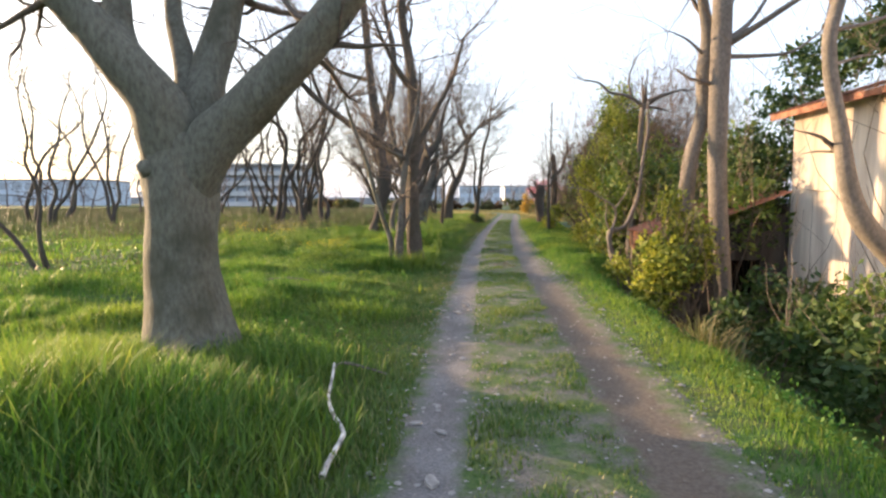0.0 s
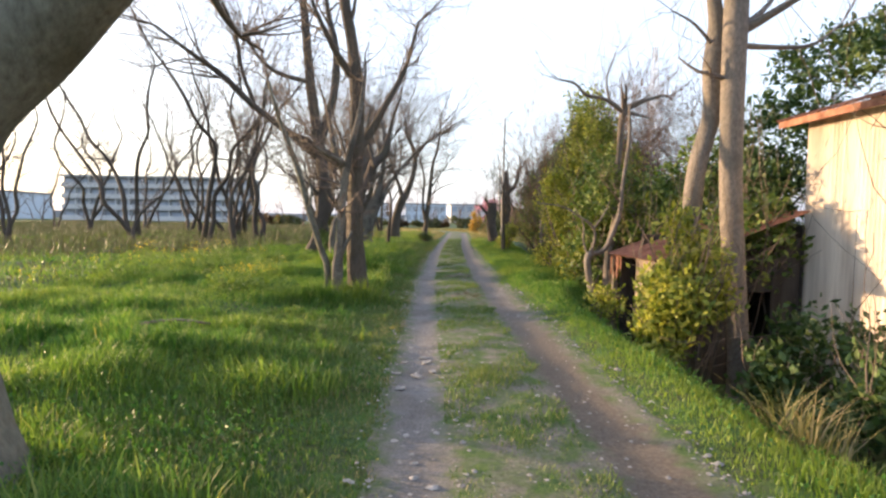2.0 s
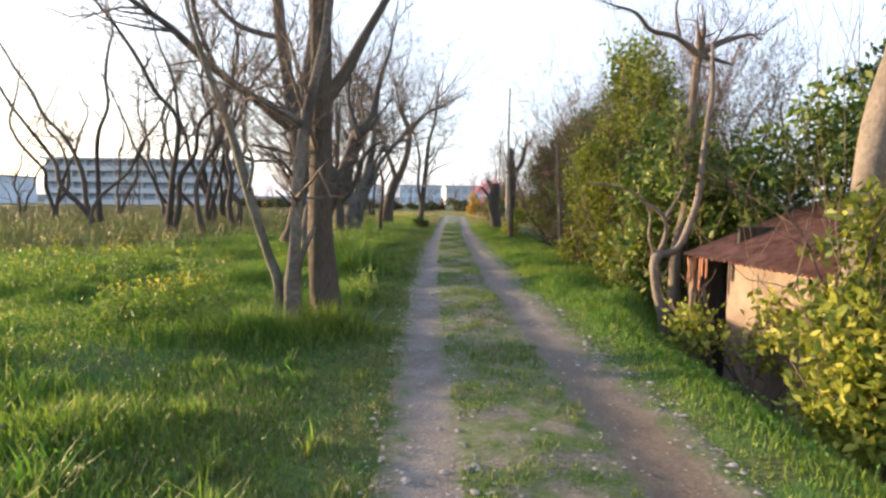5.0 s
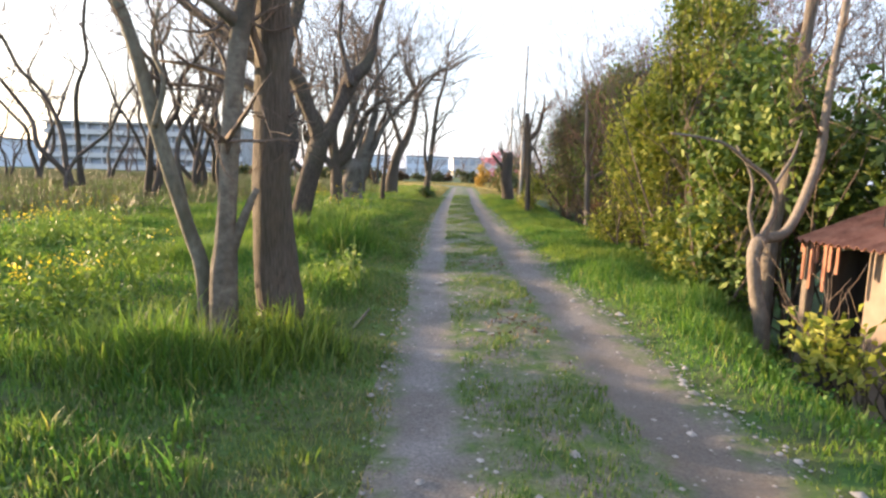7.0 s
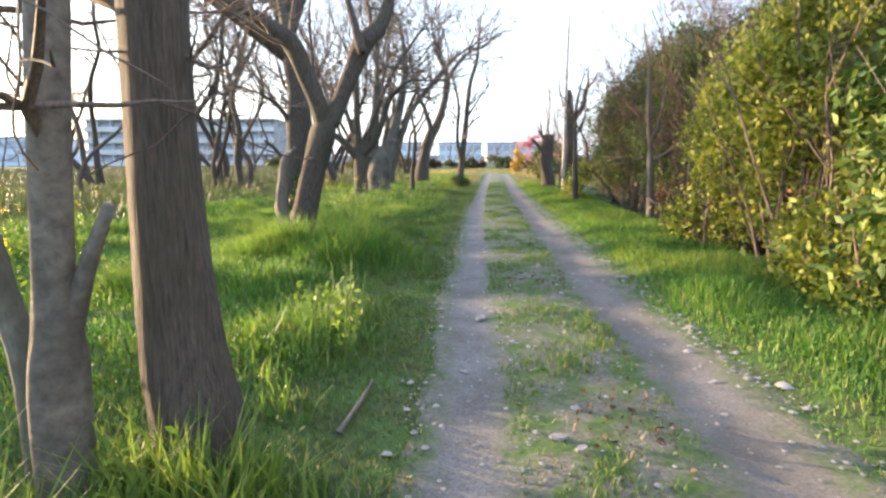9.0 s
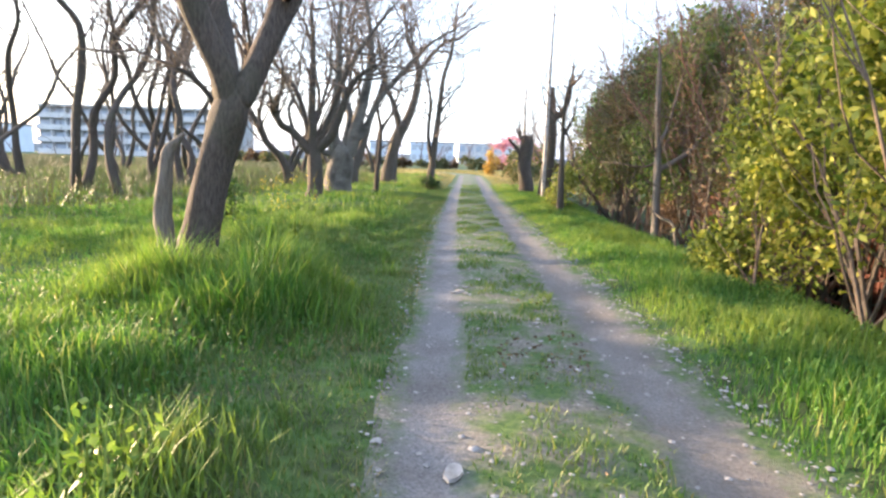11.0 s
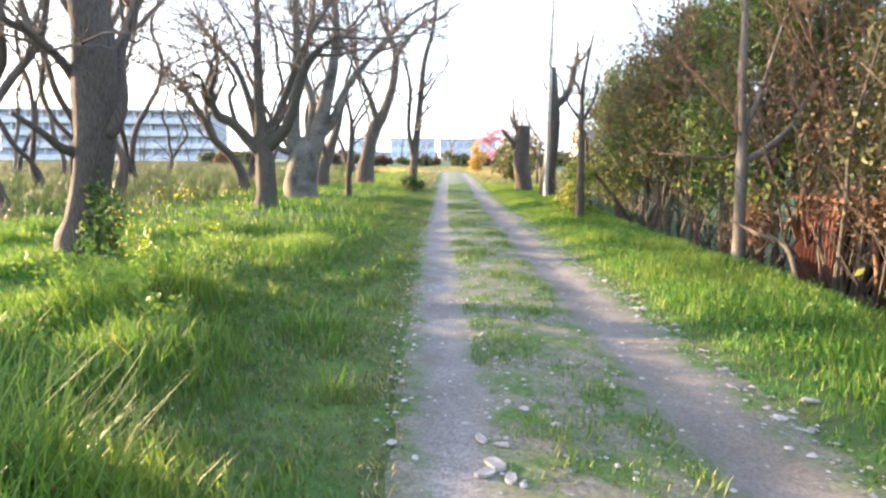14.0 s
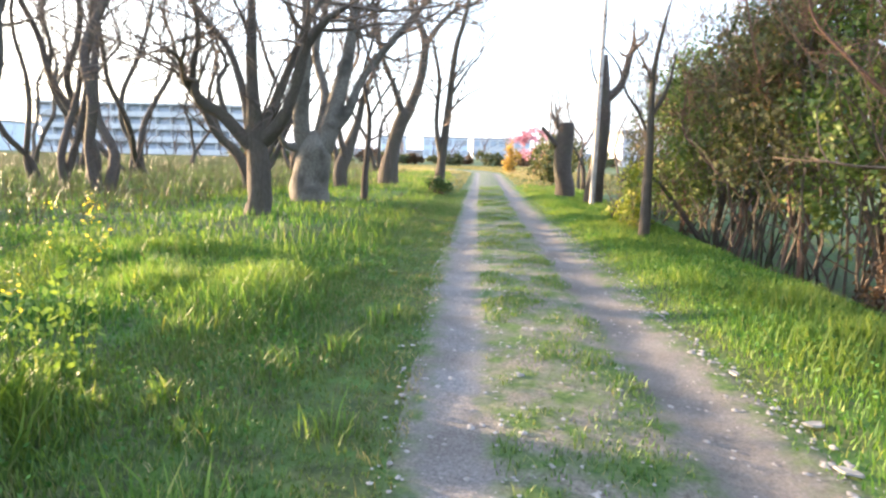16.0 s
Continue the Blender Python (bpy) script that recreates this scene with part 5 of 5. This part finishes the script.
meadow("edge_straw", "dry straw lying along the stony edge of the track", STRAW_BLADE, 30, 9000, 1.58, 2.02, 9, 34,
       lambda x, y, u, r: r.random(len(x)) < np.exp(-((u - 1.78) / .12) ** 2) * np.clip(.2 + spots(x, y, 2.0), 0, 1),
       lambda x, y, u: .018 + 0 * x, .0035, 3.5, 2, True)


def cover(name, label, mat, seed, n, x0, x1, y0, y1, keep, height, size):
    """Low broad-leaved herbs between the blades."""
    r = np.random.default_rng(seed)
    x, y = scatter(r, n, x0, x1, y0, y1)
    k = keep(x, y, x - road_x(y), r)
    x, y = x[k], y[k]
    z = terrain(x, y) + height(x, y) * r.uniform(.2, 1.0, len(x))
    return tagged(soup(name, *leaves(r, np.stack([x, y, z], 1), size), mat), label, "herbs", kind="stuff")


cover("meadow_herbs", "low broad-leaved green herbs in the meadow", HERB, 21, 150000, -7, 1.2, .8, 27,
      lambda x, y, u, r: (u < -.9 + .3 * wave(x * 2, y * 2)) & (r.random(len(x)) < np.clip(spots(x, y, .9), .1, 1)),
      lambda x, y: .08 + .08 * np.clip(spots(x, y, .8), 0, 1.2) + .6 * lush(x, y), .026)
cover("dead_leaves", "rust-brown dead leaves on the track middle", LEAF_BROWN, 27, 4200, 1.0, 2.4, 12.2, 19.5,
      lambda x, y, u, r: (u > .42) & (u < 1.1) & (r.random(len(x)) < .9 * np.exp(-((y - 13.4) / .5) ** 2) * (np.abs(u - .75) < .25) + .7 * np.exp(-((y - 17.0) / .35) ** 2) + .015),
      lambda x, y: .03 + 0 * x, .03)
cover("bank_herbs", "low broad-leaved green herbs on the bank", HERB, 22, 90000, 2.2, 7.5, .8, 32,
      lambda x, y, u, r: (u > 1.95) & (u < 3.8) & (r.random(len(x)) < np.clip(spots(x, y, 1.1), .1, 1)),
      lambda x, y: .1 + .12 * np.clip(spots(x, y, 1.0), 0, 1.2), .028)
cover("field_herbs", "leafy weeds across the field", WEED_FAR, 23, 55000, -24, -3, 9, 50,
      lambda x, y, u, r: (u < -6) & (r.random(len(x)) < np.clip(spots(x, y, .4), .1, 1)),
      lambda x, y: .15 + .3 * np.clip(spots(x, y, .4), 0, 1.2), .055)


def pebbles(name, label, seed, n, size, keep, y1=30):
    r = np.random.default_rng(seed)
    x, y = scatter(r, n, -1.0, 4.8, 1.0, y1)
    k = keep(x, y, x - road_x(y), r)
    x, y = x[k], y[k]
    n = len(x)
    s = size * r.uniform(.4, 1.5, (n, 1)) * np.exp(r.normal(0, .3, (n, 1)))
    base = np.array([(1, 0, 0), (.3, .9, .05), (-.8, .6, 0), (-.8, -.5, 0), (.25, -.95, 0), (.1, .1, .55)])
    a = r.uniform(0, 6.28, n)
    c, d = np.cos(a)[:, None], np.sin(a)[:, None]
    q = base[None] * r.uniform(.7, 1.3, (n, 6, 3))
    V = np.stack([q[:, :, 0] * c - q[:, :, 1] * d, q[:, :, 0] * d + q[:, :, 1] * c, q[:, :, 2]], 2) * s[:, :, None]
    V += np.stack([x, y, terrain(x, y) + .016], 1)[:, None]
    o = np.arange(n)[:, None] * 6
    F = np.concatenate([o + np.array((i, (i + 1) % 5, 5)) for i in range(5)])
    return tagged(soup(name, V.reshape(-1, 3), F, STONE), label, "gravel", kind="stuff")


pebbles("gravel", "loose grey gravel on the track", 31, 26000, .011, lambda x, y, u, r: (np.abs(u) < .36) & (r.random(len(x)) < .3 + .6 * (np.abs(u) > .2)) | ((u > .36) & (u < 1.1) & (r.random(len(x)) < np.where(y > 11, .35, .15))) | ((u > 1.1) & (u < 1.85) & (r.random(len(x)) < .3 + .6 * (u > 1.68))))
pebbles("track_stones", "pale stones scattered along the wheel track", 32, 3400, .02, lambda x, y, u, r: (np.abs(u) < .42) & (r.random(len(x)) < np.where(y < 10, .8, .12)) | ((np.abs(u - 1.78) < .1) & (r.random(len(x)) < .8)) | ((np.abs(u - .45) < .15) & (r.random(len(x)) < .3)))

pebbles("edge_gravel", "pale stones gathered along the edge of the track", 33, 42000, .013, lambda x, y, u, r: (r.random(len(x)) < np.exp(-((u - 1.75) / .1) ** 2) * np.clip(.15 + spots(x, y, 2.4), .05, 1) * np.where(y > 9, 1, .3)))


def flat_stone(x, y, s, turn):
    """A flat slab of rock lying in the track."""
    r = np.random.default_rng(int(x * 100 + y * 10))
    bm = bmesh.new()
    n = 9
    ring = [(math.cos(i * 6.283 / n) * s * r.uniform(.75, 1.15), math.sin(i * 6.283 / n) * s * .55 * r.uniform(.75, 1.15)) for i in range(n)]
    top = [bm.verts.new((a * .9, b * .9, s * .2 * r.uniform(.85, 1.1))) for a, b in ring]
    low = [bm.verts.new((a, b, 0)) for a, b in ring]
    bm.faces.new(top)
    for i in range(n):
        bm.faces.new((low[i], low[(i + 1) % n], top[(i + 1) % n], top[i]))
    ob = tagged(part("flat_stone", bm, STONE), "pale flat stone lying on the gravel track", "stone", "stones on the track")
    ob.matrix_world = pose(x, y, float(terrain(x, y)) + .02, 0, 0, turn)


for x, y, s, turn in ((0.62, 8.76, 0.06, 0), (0.42, 8.55, 0.04, 47), (0.68, 8.21, 0.06, 94), (0.53, 8.06, 0.07, 141), (0.34, 8.12, 0.05, 8), (0.38, 7.67, 0.06, 55), (0.39, 3.55, 0.07, 102), (0.42, 4.19, 0.05, 149), (0.25, 4.31, 0.05, 16), (0.64, 8.56, 0.07, 63), (1.31, 19.18, 0.05, 110), (1.40, 19.09, 0.04, 157), (1.29, 18.88, 0.06, 24), (1.38, 18.81, 0.05, 71), (1.34, 18.93, 0.07, 118), (3.10, 19.33, 0.05, 165), (1.87, 17.70, 0.05, 32), (1.00, 15.44, 0.08, 79), (0.80, 14.19, 0.04, 126), (1.21, 13.24, 0.05, 173), (1.30, 13.13, 0.04, 40), (3.19, 22.52, 0.05, 87), (3.08, 21.36, 0.06, 134), (3.22, 21.79, 0.06, 1)):
    flat_stone(x, y, s, turn)


def fallen_stick(nodes, label, mat):
    x, y = nodes[0][0], nodes[0][1]
    P = [(a, b, float(terrain(a, b)) + z, r) for a, b, z, r in nodes]
    tagged(smooth(soup("fallen_branch", *tube(P, 8, .08, 3), mat)), label, "branch")


PALE_WOOD = plain("bleached_wood", (0.1, 0.09, 0.08), (0.72, 0.69, 0.64), 0.8, 0, 9.0)
fallen_stick([(-0.16, 3.46, 0.05, 0.017), (-0.15, 3.58, 0.08, 0.0159), (-0.13, 3.80, 0.10, 0.0149), (-0.15, 3.94, 0.10, 0.0138), (-0.26, 4.18, 0.10, 0.0128), (-0.34, 4.41, 0.12, 0.0117), (-0.38, 4.69, 0.14, 0.0106), (-0.43, 5.01, 0.18, 0.0096)], "bleached white crooked branch lying in grass", PALE_WOOD)
fallen_stick([(-0.44, 4.94, 0.03, 0.013), (-0.45, 5.06, 0.10, 0.0119), (-0.41, 5.16, 0.14, 0.0108), (-0.27, 5.23, 0.10, 0.0097), (-0.05, 5.20, 0.05, 0.0077)], "bent dead branch fallen in the grass", DEADWOOD)
fallen_stick([(.14, 13.3, .02, .014), (.2, 13.6, .03, .014), (.24, 13.95, .025, .008)], "grey branch lying at the track edge", DEADWOOD)
fallen_stick([(-2.6, 9.6, .12, .02), (-2.2, 9.7, .16, .02), (-1.8, 9.62, .13, .012)], "dark branch lying in meadow grass", DEADWOOD)


meadow("pale_tuft", "tuft of pale dry feathery grass on the bank", GRASS_DRY, 24, 520, 2.81, 3.51, 6.06, 6.86,
       lambda x, y, u, r: np.hypot(x - 3.16, y - 6.46) < .28,
       lambda x, y, u: .42 + 0 * x, .006, 1.3)


def flower_stalk(x, y, h, seed, bloom=True):
    """A leafy stalk with small yellow flowers on top."""
    r = np.random.default_rng(seed)
    z = float(terrain(x, y))
    at = (x, y, z)
    th = thing("flower_stalk", at, "leafy stalk with small yellow flowers in the grass", "flower", "yellow flower stalks")
    out, lv, fl = [], [], []
    for k in range(int(r.integers(3, 6))):
        dx, dy = r.normal(0, .12, 2)
        out.append(tube([(x + dx * .3, y + dy * .3, z - .02, .006), (x + dx, y + dy, z + h * .5, .005), (x + dx * 1.5, y + dy * 1.5, z + h * r.uniform(.8, 1.1), .003)], 4))
        t = r.uniform(.1, .8, 26)
        lv.append(np.stack([x + dx * 1.4 * t, y + dy * 1.4 * t, z + h * t], 1) + r.normal(0, .04, (26, 3)))
        fl.append(np.array((x + dx * 1.5, y + dy * 1.5, z + h)) + r.normal(0, 1, (9, 3)) * np.array((.03, .03, .05)))
    tagged(under(soup("stalk", *gather(out), RAPE_LEAF, th), at), kind="stuff")
    tagged(under(soup("leafage", *leaves(r, np.concatenate(lv), .048), RAPE_LEAF, th), at), kind="stuff")
    if bloom:
        tagged(under(soup("blossom", *leaves(r, np.concatenate(fl), .02), FLOWER, th), at), kind="stuff")


r_ = np.random.default_rng(77)
for i in range(34):
    x, y = r_.normal(-4.4, 1.2), r_.normal(15.5, 2.2)
    flower_stalk(x, y, r_.uniform(.4, .7), 300 + i, i % 2 == 0)
r_ = np.random.default_rng(78)
for i in range(16):
    flower_stalk(r_.normal(-2.3, .5), r_.normal(12.7, .7), r_.uniform(.3, .5), 340 + i, i % 2 == 0)
for i, (x, y, h) in enumerate([(-2.2, 13.8, .8), (-2.5, 14.2, .9), (-2.0, 14.3, .8), (-2.3, 13.3, .6), (-2.7, 13.6, .7), (-.4, 15.2, .4), (-.6, 20.6, .45), (-.9, 20.8, .6), (-1.3, 21.0, .7), (-1.1, 21.6, .8), (-1.4, 22.0, .8), (-1.0, 22.3, .6), (-1.6, 21.4, .75), (-1.7, 24, .8), (-.5, 12.7, .4), (-1.5, 26, .7), (-.8, 21.9, .95), (-.7, 22.1, .8), (-1.0, 21.6, .7)]):
    flower_stalk(x, y, h, 400 + i, i % 3 == 1 and y > 18 or i > 15)
